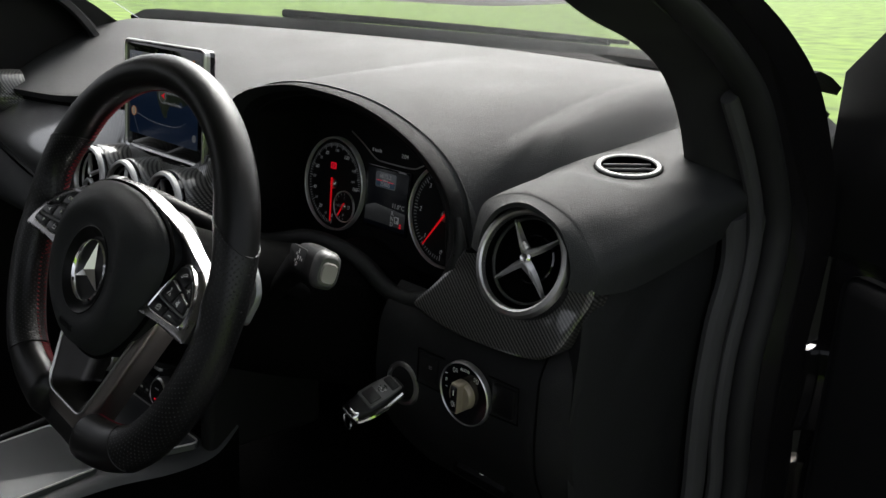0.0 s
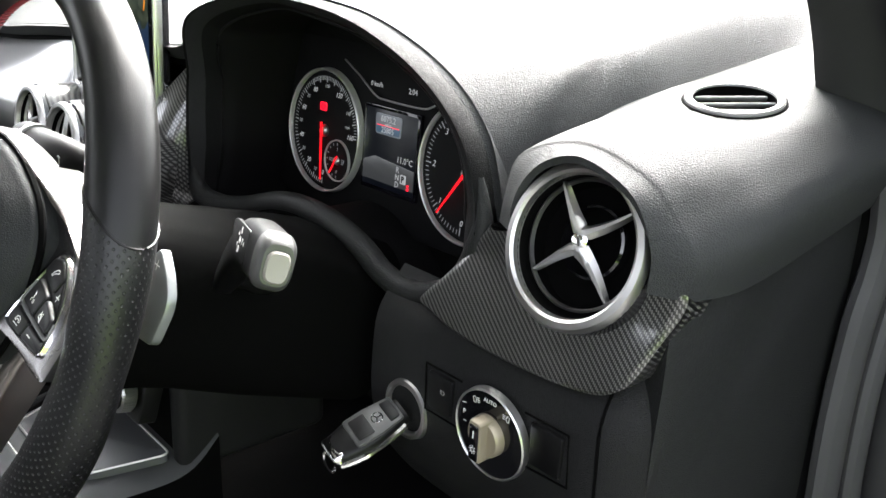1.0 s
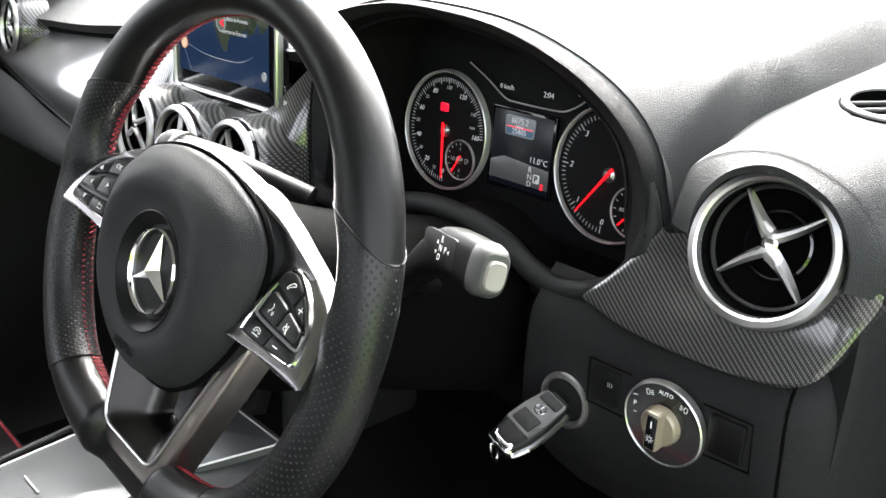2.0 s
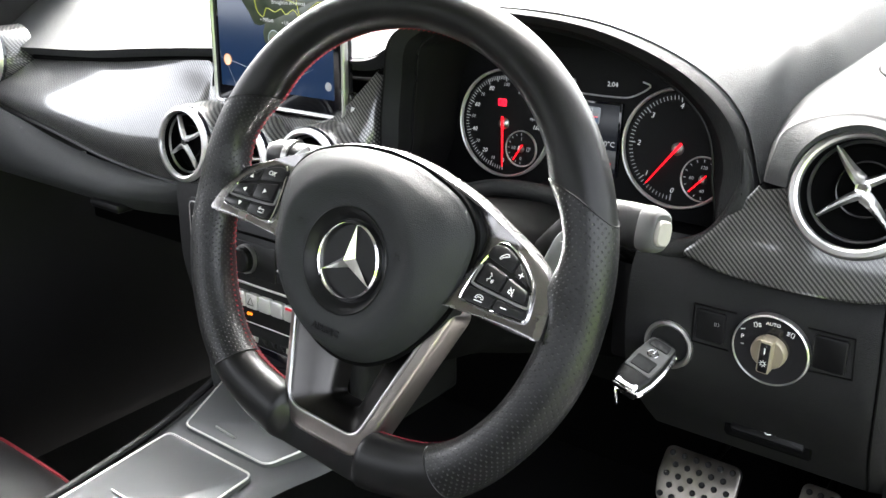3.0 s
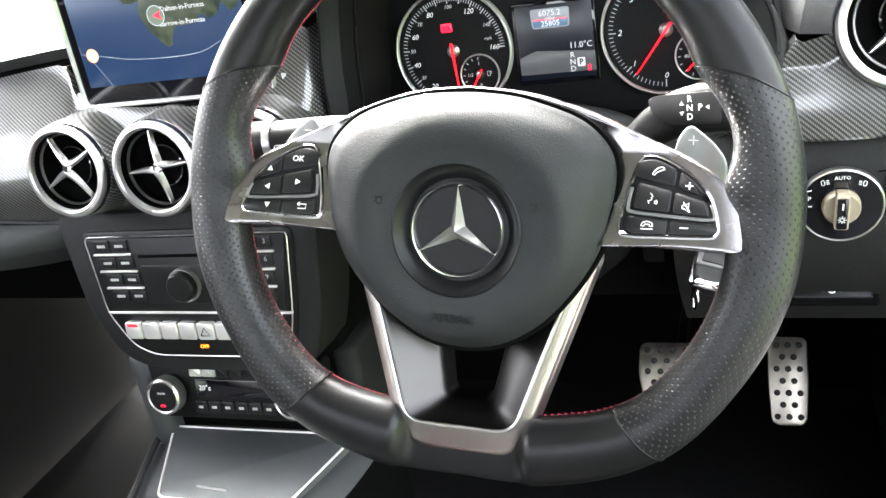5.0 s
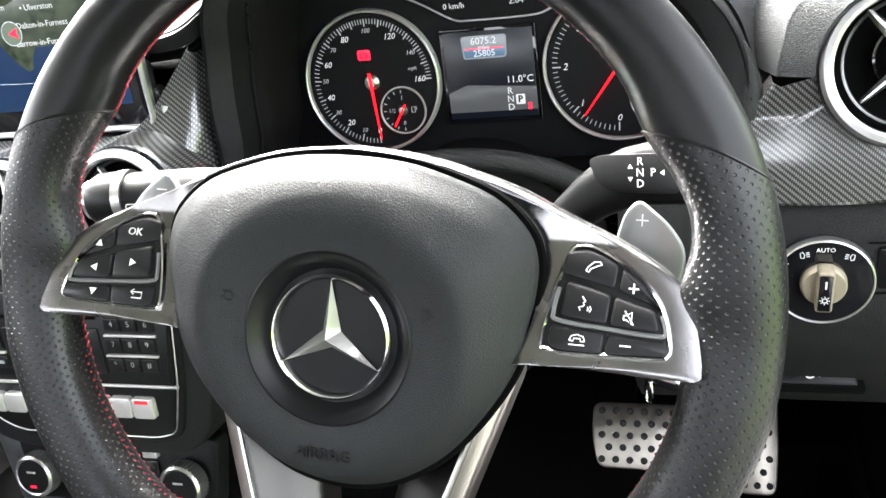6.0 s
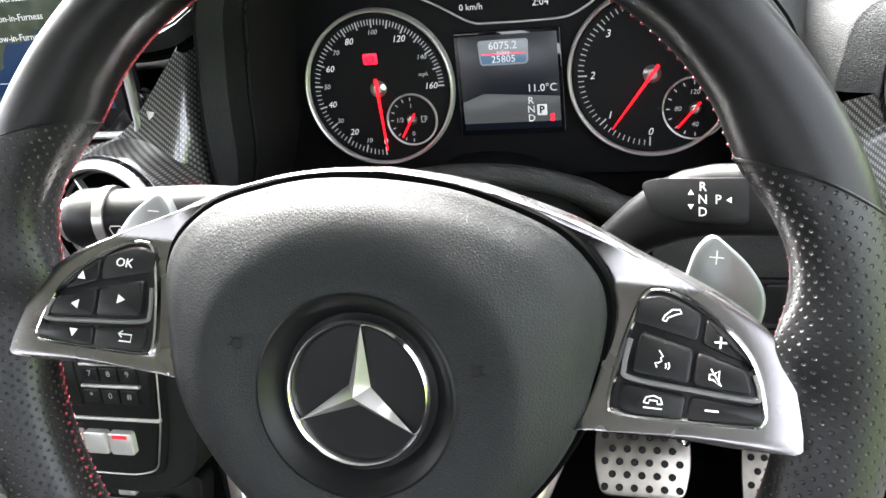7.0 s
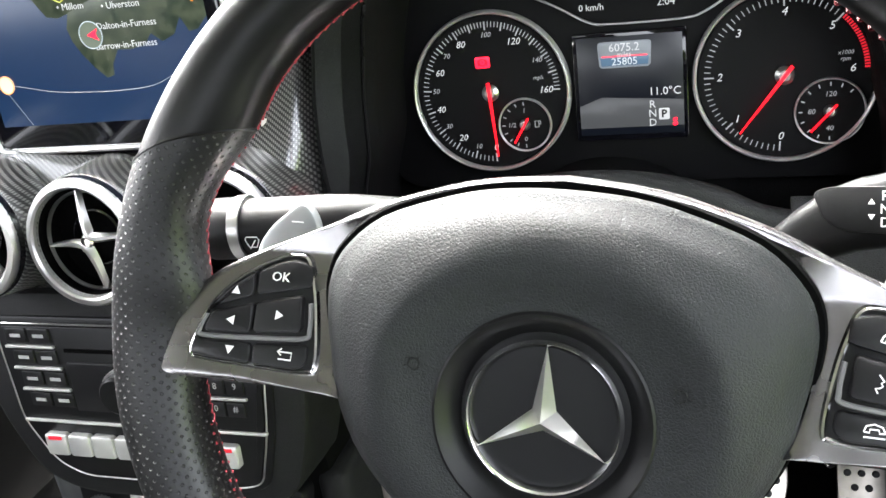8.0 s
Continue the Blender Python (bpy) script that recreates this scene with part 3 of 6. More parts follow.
part("hood_lip", loft([hood_ring(0.286, 0.985), funnel(0.010, 0.288), funnel(0.022, 0.296)]), HOOD, dashboard, "grained vinyl mouth of the instrument hood")
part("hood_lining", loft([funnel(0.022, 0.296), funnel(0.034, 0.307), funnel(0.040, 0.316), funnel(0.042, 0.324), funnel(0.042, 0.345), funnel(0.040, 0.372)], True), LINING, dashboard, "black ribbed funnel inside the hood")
part("hood_bead", tube([q + Vector((0, -0.001, 0)) for q in funnel(0.036, 0.3085)], 0.0012, 6, True), PLASTIC, dashboard)

low_lip = [q for q in lip[-6:] + lip[:62]]
low_lip = [q + Vector((0.0, -0.004)) for q in low_lip]
part("hood_sill", tube([Vector((q.x, 0.291 - mouth_near(q), q.y)) for q in low_lip], [0.010 * min(1, 0.3 + k / 10, 0.3 + (67 - k) / 10) for k in range(68)], 12, up=(0, 1, 0)), HOOD, dashboard, "padded sill under the instruments")
part("hood_seam", tube([Vector((q.x, 0.2835 - mouth_near(q), q.y - 0.0062)) for q in low_lip[4:-4]], 0.0008, 5), DEEP, dashboard)

# pod round the driver's outer air vent
POD = [
    (0.297, [(0.566, 1.008), (0.570, 1.030), (0.580, 1.055), (0.610, 1.071), (0.645, 1.075), (0.684, 1.064), (0.706, 1.046), (0.722, 1.024), (0.718, 0.998)]),
    (0.34, [(0.552, 1.010), (0.558, 1.034), (0.578, 1.062), (0.612, 1.080), (0.650, 1.083), (0.690, 1.075), (0.716, 1.060), (0.735, 1.036), (0.724, 0.998)]),
    (0.42, [(0.52, 1.045), (0.545, 1.068), (0.58, 1.082), (0.615, 1.090), (0.652, 1.092), (0.694, 1.0855), (0.718, 1.074), (0.737, 1.052), (0.722, 1.008)]),
    (0.52, [(0.49, 1.065), (0.54, 1.090), (0.58, 1.101), (0.62, 1.105), (0.655, 1.103), (0.694, 1.0965), (0.718, 1.086), (0.737, 1.068), (0.720, 1.026)]),
    (0.64, [(0.48, 1.09), (0.54, 1.122), (0.58, 1.132), (0.62, 1.133), (0.655, 1.126), (0.692, 1.115), (0.714, 1.103), (0.728, 1.088), (0.713, 1.05)]),
]
POD.append((0.74, [(x, z + 0.022) for x, z in POD[-1][1]]))
POD.insert(0, (0.276, [tuple(Vector((0.646, 1.013)) + (Vector(q) - Vector((0.646, 1.013))).normalized() * 0.0550) for q in POD[0][1]]))
POD.insert(1, (0.288, [tuple(Vector((0.646, 1.013)).lerp(Vector(q), 0.93)) for q in POD[1][1]]))
pod_cols = [spline([(x, y, z) for x, z in row], 40) for y, row in POD]
pod_grid = [spline([c[i] for c in pod_cols], 96) for i in range(41)]


def pod(s, t):
    a = s * 80
    i = min(int(a / 2), 39)
    q = at(pod_grid[i], t).lerp(at(pod_grid[i + 1], t), a / 2 - i)
    dx, dy = q.x - 0.650, q.y - 0.422
    r = math.hypot(dx, dy)
    q.z += (1.0890 - 0.080 * dx + 0.170 * dy - q.z) * (1 - smooth(r, 0.037, 0.066)) - 0.022 * (1 - smooth(r, 0.0268, 0.0302))
    return q


part("vent_pod", thick(surf(pod, 80, 96), 0.005), DASH, dashboard)

# end of the dashboard towards the door opening
end_line = spline([(0.295, 1.0), (0.352, 1.026), (0.42, 1.048), (0.50, 1.07), (0.540, 1.05), (0.548, 0.99), (0.525, 0.95), (0.505, 0.90), (0.495, 0.84), (0.49, 0.72), (0.485, 0.60), (0.45, 0.46), (0.40, 0.40), (0.32, 0.42), (0.34, 0.60), (0.345, 0.70), (0.30, 0.78), (0.285, 0.86), (0.288, 0.94)], 90, True)
bm = stack([[(0.69, q.x + 0.01, q.y) for q in end_line], [(0.709, q.x + 0.002, q.y) for q in end_line], [(0.714, q.x + 0.012 * (1 if q.x < 0.4 else -1), q.y - 0.006) for q in end_line]])
part("end_panel", bm, HOOD, dashboard, "black end panel beside the door opening")
ridge = [(0.503, 1.046), (0.512, 1.005), (0.508, 0.97), (0.497, 0.934), (0.491, 0.866), (0.494, 0.80), (0.500, 0.726), (0.49, 0.60), (0.45, 0.48)]
part("edge_trim", tube(spline([(0.727, y, z) for y, z in ridge], 50), 0.0155, 10, flat=0.7, up=(1, 0, 0)), EDGE, dashboard, "grey edge trim along the door seal")

# carbon trim round the driver's outer vent
trim = [(0.509, 0.9365), (0.525, 0.9318), (0.548, 0.9264), (0.585, 0.9235), (0.625, 0.9240), (0.655, 0.9262), (0.678, 0.9305), (0.692, 0.9385), (0.700, 0.949), (0.709, 0.972), (0.718, 0.998), (0.712, 1.012), (0.69, 1.055), (0.64, 1.068), (0.59, 1.056), (0.573, 1.022), (0.566, 1.006), (0.554, 0.990), (0.542, 0.974), (0.527, 0.956)]
tr = [Vector(q) for q in spline([(x, z) for x, z in trim], 90, True)]


def trim_at(q, d):
    bend = 6.0 * max(0, q.x - 0.685) ** 2 + 0.5 * max(0, 0.53 - q.x) ** 2 * 10
    u = max(0.0, min(1.0, (0.985 - q.y) / 0.075))
    out = 0.015 * math.sin(math.pi / 2 * u)
    return Vector((q.x, 0.283 + d + bend - out, q.y))


rows = [(0.0, 0.024), (0.0, 0.008), (0.0006, 0.0016), (0.003, 0.0), (0.006, 0.0)]
rings = [[trim_at(q, d) for q in (shrink(tr, k) if k else tr)] for k, d in rows]
hole = Vector((0.645, 1.0135))
mouth = [hole + (q - hole).normalized() * min(0.0510, (q - hole).length - 0.003) for q in tr]
face = shrink(tr, 0.006)
rings += [[trim_at(q.lerp(m, k / 6), 0.0) for q, m in zip(face, mouth)] for k in range(1, 6)]
rings += [[trim_at(hole + (q - hole).normalized() * min(0.0510, (q - hole).length - 0.003), d) for q in tr] for d in (0.0, 0.02)]


def collar(keep, lift):
    """The part of the vent's surround whose outline points satisfy keep."""
    bm = bmesh.new()
    n = len(tr)
    use = [i for i in range(n) if keep((tr[i] + tr[(i + 1) % n]) / 2)]
    vs = [{} for _ in rings]
    for k, ring in enumerate(rings):
        for i in use:
            for j in (i, (i + 1) % n):
                if j not in vs[k]:
                    vs[k][j] = bm.verts.new(ring[j] + Vector((0, lift, 0)))
    for p, q in zip(vs, vs[1:]):
        for i in use:
            j = (i + 1) % n
            bm.faces.new((p[i], p[j], q[j], q[i]))
    return bm


part("carbon_trim", collar(lambda q: q.y < 1.006, 0.0), CARBON, dashboard, "lacquered black carbon weave trim")
# panel below it, with the light switch and the ignition lock
PANEL = spline([(0.298, 0.945), (0.274, 0.915), (0.268, 0.88), (0.268, 0.84), (0.278, 0.805), (0.305, 0.765), (0.345, 0.722), (0.368, 0.703), (0.40, 0.698), (0.46, 0.71)], 40)


def lower(s, t):
    x = 0.462 + 0.2505 * s
    q = at(PANEL, t)
    y = q.x + 14 * max(0, x - 0.672) ** 2 + 30 * max(0, 0.462 - x) ** 2 * 6
    return Vector((x, y, q.y))


part("lower_panel", thick(surf(lower, 48, 40), 0.006), LOWER, dashboard, "black grained lower panel under the carbon trim")
part("panel_seam", tube([lower(0.86 + 0.03 * math.sin(k * 0.12), 0.02 + k / 40) + Vector((0, -0.0005, 0)) for k in range(36)], 0.0012, 5), DEEP, dashboard)
# shade under the dashboard is put into this panel's colour
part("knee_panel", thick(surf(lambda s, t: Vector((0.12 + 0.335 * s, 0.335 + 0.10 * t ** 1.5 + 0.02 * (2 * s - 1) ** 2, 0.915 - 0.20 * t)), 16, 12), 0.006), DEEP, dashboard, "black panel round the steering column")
part("inner_panel", box(0.43, 0.452, 0.30, 0.45, 0.80, 0.905, 0.006), PLASTIC, dashboard)
part("end_filler", box(0.69, 0.722, 0.50, 0.80, 0.40, 1.04, 0.004), DEEP, dashboard)
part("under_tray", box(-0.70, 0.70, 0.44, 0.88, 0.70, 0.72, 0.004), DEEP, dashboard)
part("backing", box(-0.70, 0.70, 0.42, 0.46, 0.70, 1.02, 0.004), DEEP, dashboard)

# small panels beside the light switch
for x0, x1, z0, z1 in ((0.531, 0.557, 0.862, 0.891), (0.632, 0.659, 0.864, 0.894)):
    part("blank_panel", moved(plate(round_poly([(x0, z0), (x1, z0), (x1, z1), (x0, z1)], 0.003), 0, 0.004, 0.0012), pose(0, 0.2695, 0, 90, 0, 0)), PLASTIC, dashboard)
for r in ([(0.528, 0.895), (0.566, 0.895)], [(0.528, 0.895), (0.528, 0.858), (0.562, 0.858)], [(0.626, 0.898), (0.663, 0.898), (0.665, 0.862), (0.630, 0.860)]):
    part("panel_joint", tube([(x, 0.2665, z) for x, z in r], 0.0008, 5), DEEP, dashboard)

# parking brake release
handle = thing("parking_brake_release", pose(0.595, 0.312, 0.763, -45, 0, 0), "black parking brake release handle under the light switch", "brake release")
part("recess", plate(round_poly([(-0.040, -0.013), (0.040, -0.013), (0.036, 0.013), (-0.044, 0.013)], 0.004), -0.004, 0.002, 0.001), DEEP, handle, "", pose(0, -0.004, 0, 90, 0, 0))
part("grip", plate(round_poly([(-0.034, -0.009), (0.034, -0.009), (0.031, 0.009), (-0.037, 0.009)], 0.003), 0.0, 0.007, 0.002), PLASTIC, handle, "", pose(0, -0.004, 0, 90, 0, 0))
sign = [[(0.004 * math.cos(a), 0.004 * math.sin(a)) for a in [k * math.pi / 6 for k in range(13)]], [(0, -0.0018), (0, 0.0018)], [(-0.0065, 0.003), (-0.0075, 0), (-0.0065, -0.003)], [(0.0065, 0.003), (0.0075, 0), (0.0065, -0.003)]]
part("brake_sign", strokes(sign, 0.0006), WHITE_INK, handle, "", pose(0, -0.0115, 0, 90, 0, 0))

# centre and passenger trim band, sweeping across under the screen
BAND_X = [-0.74, -0.62, -0.44, -0.30, -0.20, -0.132, -0.104, 0.0, 0.066, 0.104, 0.134, 0.160]
BAND_TOP = [1.012, 1.026, 1.044, 1.053, 1.056, 1.050, 1.016, 1.006, 1.006, 1.013, 1.050, 1.098]
BAND_LOW = [0.965, 0.950, 0.935, 0.915, 0.902, 0.895, 0.891, 0.886, 0.888, 0.894, 0.908, 0.930]
BAND_Y = [0.300, 0.285, 0.268, 0.258, 0.254, 0.254, 0.256, 0.260, 0.258, 0.254, 0.262, 0.288]
BAND_BACK = [0.040, 0.042, 0.044, 0.042, 0.036, 0.030, 0.010, -0.006, -0.004, 0.006, 0.022, 0.034]
b_top = spline([(x, y + k, z) for x, y, k, z in zip(BAND_X, BAND_Y, BAND_BACK, BAND_TOP)], 100)
BAND_FOOT = [-0.040, -0.040, -0.040, -0.034, -0.020, -0.010, -0.002, 0.004, 0.004, 0.0, -0.004, -0.004]
b_low = spline([(x, y + k, z) for x, y, k, z in zip(BAND_X, BAND_Y, BAND_FOOT, BAND_LOW)], 100)


def trim_band(s, t):
    a, b = at(b_top, s), at(b_low, s)
    q = a.lerp(b, t)
    return q + Vector((0, -0.030 * (1 - 0.75 * smooth(s, 0.93, 1.0)) * math.sin(math.pi * min(1, t ** 1.45 * 0.93 + 0.04)) ** 0.8, 0))


part("centre_trim", thick(surf(trim_band, 120, 22), 0.006), CARBON, dashboard, "lacquered carbon weave band across the dashboard")
part("trim_edge", tube([at(b_low, k / 80) + Vector((0, -0.004, -0.003)) for k in range(81)], 0.003, 6), PLASTIC, dashboard)

# leather below the band on the passenger's side
PASS = spline([(0.228, 0.93), (0.213, 0.915), (0.203, 0.89), (0.206, 0.862), (0.235, 0.838), (0.29, 0.822), (0.37, 0.812), (0.45, 0.808)], 30)


def pass_lower(s, t):
    x = -0.745 + 0.60 * s
    q = at(PASS, t)
    lowz = at(b_low, (x + 0.74) / 0.955 * 0.9).z
    drop = max(0, q.y - 0.86) / 0.07 * (lowz - 0.925)
    return Vector((x, q.x + 0.06 * max(0, (x + 0.32) / 0.17) ** 2 * min(1, t * 2.0), q.y + drop))


part("passenger_panel", thick(surf(pass_lower, 40, 30), 0.006), DASH, dashboard, "dark green-grey grained leather panel over the glove box")
glove = part("glove_box_handle", box(-0.345, -0.275, 0.208, 0.24, 0.838, 0.852, 0.006), PLASTIC, dashboard)

# lacquered pods behind the inner vents
for x, y, z, turn in ((-0.1035, 0.204, 0.963, 0), (0.0, 0.203, 0.960, 0), (0.1035, 0.209, 0.962, 0), (-0.652, 0.255, 1.018, -4)):
    part("vent_surround", moved(lathe([(0.0538, -0.012), (0.0548, -0.006), (0.0560, -0.008), (0.0575, -0.020), (0.0600, -0.034), (0.0625, -0.055)], 56), facing(x, y, z, 8, turn) @ Matrix.Scale(0.86, 4)), CARBON, dashboard)


# ---- steering wheel ----
TILT = 18.0
WHEEL = Matrix.Translation((0.3627, 0.0005, 0.9796)) @ pose(0, 0, 0, 0, 0, 1.5) @ pose(0, 0, 0, 90 - TILT, 0, 0)
wheel = thing("steering_wheel", WHEEL @ pose(0, 0, 0, 0, 0, -5.7), "black leather sports steering wheel with perforated grips and silver spokes", "steering wheel")
RC, CV = 0.1795, 0.010
RIM_R = [(-110, 0.1620), (-90, 0.1550), (-70, 0.1620), (-48, 0.1750), (-30, 0.1768), (-10, 0.1785), (0, 0.1790), (20, 0.1815), (45, 0.1840), (90, 0.1845), (110, 0.1845)]
RIM_IN = [(-90, 0.0215), (-70, 0.0225), (-48, 0.0198), (-30, 0.0185), (-12, 0.0195), (-6, 0.0205), (1, 0.0225), (6, 0.0255), (10, 0.0225), (14, 0.0182), (19, 0.0162), (25, 0.0182), (33, 0.0225), (42, 0.0190), (55, 0.0168), (90, 0.0165)]
RIM_OUT = [(-90, 0.0215), (-70, 0.0222), (-48, 0.0198), (-30, 0.0188), (-10, 0.0200), (0, 0.0195), (20, 0.0185), (45, 0.0172), (90, 0.0168)]
RIM_FRONT = [(-90, 0.0175), (-40, 0.0182), (-14, 0.0172), (0, 0.0150), (10, 0.0165), (30, 0.0180), (60, 0.0172), (90, 0.0170)]


def along(rows, x):
    """Smooth curve through rows of (x, value)."""
    for i, ((a, u), (b, v)) in enumerate(zip(rows, rows[1:])):
        if x <= b or i == len(rows) - 2:
            f = max(0.0, min(1.0, (x - a) / (b - a)))
            pa, pu = rows[max(i - 1, 0)]
            nb, nv = rows[min(i + 2, len(rows) - 1)]
            m0 = (v - pu) / (b - pa) * (b - a)
            m1 = (nv - u) / (nb - a) * (b - a)
            return (2 * f ** 3 - 3 * f ** 2 + 1) * u + (f ** 3 - 2 * f ** 2 + f) * m0 + (3 * f ** 2 - 2 * f ** 3) * v + (f ** 3 - f ** 2) * m1


def rise(a):
    """The angle a folded to the right half of the rim, -90 at the foot and 90 at the top."""
    a = (a + 90) % 360 - 90
    return a if a <= 90 else 180 - a


def rim_mid(a):
    """The middle line of the rim at the angle a (degrees, from the right, anticlockwise), flattened below."""
    r = along(RIM_R, rise(a))
    return Vector((r * math.cos(radians(a)), CV + r * math.sin(radians(a)), -0.025))


def rim_at(a, phi, grow=0.0):
    c = rim_mid(a)
    out = (rim_mid(a + 1) - rim_mid(a - 1)).normalized()
    out = Vector((out.y, -out.x, 0))
    e = rise(a)
    ao, ai, bf = along(RIM_OUT, e) + grow, along(RIM_IN, e) + grow, along(RIM_FRONT, e) + grow
    co, si = math.cos(phi), math.sin(phi)
    x = math.copysign(abs(co) ** 0.94, co) * (ao if co > 0 else ai)
    z = math.copysign(abs(si) ** 0.94, si) * bf
    if co < 0 and si > 0:
        z *= 1 - 0.35 * co * co * max(0.0, 1 - abs(e - 3) / 14)
    if e < 0 and co < 0:
        x *= 1 - 0.6 * (1 - smooth(abs(c.x), 0.034, 0.050))
    if si > 0:
        z *= 1 - 0.92 * (1 - smooth(abs(c.x), 0.034, 0.046)) * (e < 0)
    return c + out * x + Vector((0, 0, z))


def rim_part(a0, a1, skew0, skew1, mat, name, label, grow=0.0):
    n = max(10, int(abs(a1 - a0) / 1.5))

    def ang(s, t):
        co = math.cos(2 * math.pi * t)
        b0, b1 = a0 + skew0 * (1 - co) / 2, a1 + skew1 * (1 - co) / 2
        return b0 + (b1 - b0) * s

    bm = surf(lambda s, t: rim_at(ang(s, t), 2 * math.pi * t, grow), n, 36, False, True,
              uv=lambda s, t: (radians(ang(s, t)) * RC, t * 0.115))
    return part(name, bm, mat, wheel, label, None, 60)


rim_part(21, 159, 12.5, -12.5, SMOOTH_LEATHER, "upper_rim", "smooth black leather rim")
rim_part(-48, 21, -4, 12.5, PERF, "right_grip", "perforated black leather grip", 0.0006)
rim_part(159, 228, -12.5, 4, PERF, "left_grip", "perforated black leather grip", 0.0006)
rim_part(228, 312, 4, -4, SMOOTH_LEATHER, "lower_rim", "smooth black leather rim")
for a, k in ((21, 12.5), (159, -12.5), (-48, -4), (228, 4)):
    pts = [rim_at(a + k * (1 - math.cos(p)) / 2, p, 0.0004) for p in [2 * math.pi * j / 40 for j in range(40)]]
    part("seam", tube(pts, 0.0008, 5, True), SMOOTH_LEATHER, wheel)
# red zigzag stitches along the inner side of the rim
bms = []
for a0, a1 in ((-71, 30), (150, 251), (32, 148)):
    n = int((a1 - a0) * 0.62)
    for k in range(n):
        a = a0 + (a1 - a0) * k / n
        lo = 3.22 if rise(a) < -14 else 3.40
        for da, p0, p1 in ((0.0, lo, 3.84), (0.8, 3.84, lo)):
            bms.append(tube([rim_at(a + da, p0, 0.0008), rim_at(a + da + 0.8, p1, 0.0006)], 0.0006, 4))
tagged(part("stitching", merged(*bms), RED_THREAD, wheel, "dark red cross stitching"), kind="stuff")

# airbag pad
pad_half = [(0.0, 0.0832), (0.025, 0.0818), (0.0447, 0.0775), (0.071, 0.0678), (0.087, 0.0535), (0.0922, 0.0400), (0.0917, 0.0250), (0.0895, 0.0130), (0.085, -0.0078), (0.0737, -0.0295), (0.0575, -0.0507), (0.0420, -0.0640), (0.0228, -0.0740), (0.0, -0.0775)]
pad_line = spline(pad_half[:-1] + [(-u, v) for u, v in pad_half[::-1][:-1]], 96, True)


def pad_surface(s, t):
    q = pad_line[round(s * 96) % 96]
    edge = q.length
    if t > 0.94:
        k = (t - 0.94) / 0.06
        return Vector((q.x * (1 + 0.004 * math.sin(k * 3.14)), q.y * (1 + 0.004 * math.sin(k * 3.14)), -0.020 - 0.022 * k))
    r = edge * min(1.0, t / 0.93)
    u, v = q.x * r / edge, q.y * r / edge
    h = -0.0045 + 0.0085 * smooth(r, 0.0305, 0.0405) + 0.006 * smooth(r, 0.040, 0.068)
    f = r / edge
    fall = max(0.0, (f - 0.62) / 0.38)
    over = r - 0.067
    h -= 0.30 * 0.5 * (over + math.sqrt(over * over + 0.0025 ** 2)) + 0.004 * smooth(f, 0.86, 1.0)
    h -= 0.011 * fall ** 1.6 + 0.008 * smooth(-v, 0.02, 0.065) * fall ** 2.2
    h -= 0.002 * smooth(abs(v), 0.03, 0.09)
    return Vector((u, v, h))


part("airbag_pad", surf(pad_surface, 96, 44, True), PAD, wheel, "black grained airbag pad", None, 50)
part("pad_gap", tube([Vector((q.x * 1.012, q.y * 1.012, -0.020)) for q in pad_line], 0.0022, 6, True), DEEP, wheel)
emblem = part("emblem", lathe([(0.0, -0.003), (0.0270, -0.003), (0.0275, -0.0045), (0.0, -0.0045)], 40), PLASTIC, wheel, "chrome ring emblem with three points on a black disc")
part("dish", lathe([(0.0302, -0.0041), (0.0318, -0.0039), (0.0345, -0.0012), (0.0375, 0.0030), (0.0400, 0.0048), (0.0410, 0.0043)], 64), PLASTIC, wheel, "black dish round the emblem")
part("ring", lathe([(0.0268, -0.003), (0.0272, 0.0002), (0.0284, 0.0017), (0.0297, 0.0004), (0.0303, -0.004)], 72), CHROME, emblem)
bm = bmesh.new()
top = bm.verts.new((0, 0, 0.0052))
ringv = []
for k in range(6):
    r, a = (0.0272, 90 + 60 * k) if k % 2 == 0 else (0.0052, 90 + 60 * k)
    ringv.append(bm.verts.new((r * math.cos(radians(a)), r * math.sin(radians(a)), -0.001 if k % 2 == 0 else -0.003)))
for k in range(6):
    bm.faces.new((top, ringv[k], ringv[(k + 1) % 6]))
bm.faces.new(ringv[::-1])
part("star", bm, STAR, emblem, "chrome three-pointed star", None, 5)
lean = pad_surface(0.5, 0.68), pad_surface(0.5, 0.62)
slope = math.degrees(math.atan2(lean[1].z - lean[0].z, lean[1].y - lean[0].y))
lettering("airbag_word", "AIRBAG", 0.0080, LOWER, wheel, pose(0.0, (lean[0].y + lean[1].y) / 2, max(lean[0].z, lean[1].z) + 0.0010, slope, 0, 0), 0, 0.0004)
horn = [[(-0.005, 0.0025), (-0.004, 0), (-0.005, -0.0025)], [(-0.005, 0.0025), (0.0, 0.0010), (0.005, 0.001)], [(-0.005, -0.0025), (0.001, -0.0016)], [(0.003 + 0.0022 * math.cos(a), -0.0012 + 0.0022 * math.sin(a)) for a in [k * 0.6 for k in range(11)]]]
for u in (-0.051, 0.051):
    part("horn_sign", strokes([[(x * (1 if u < 0 else -1), y) for x, y in l] for l in horn], 0.00034), LOWER, wheel, "", pose(u, 0.018, 0.0071, 0, 0, 0))

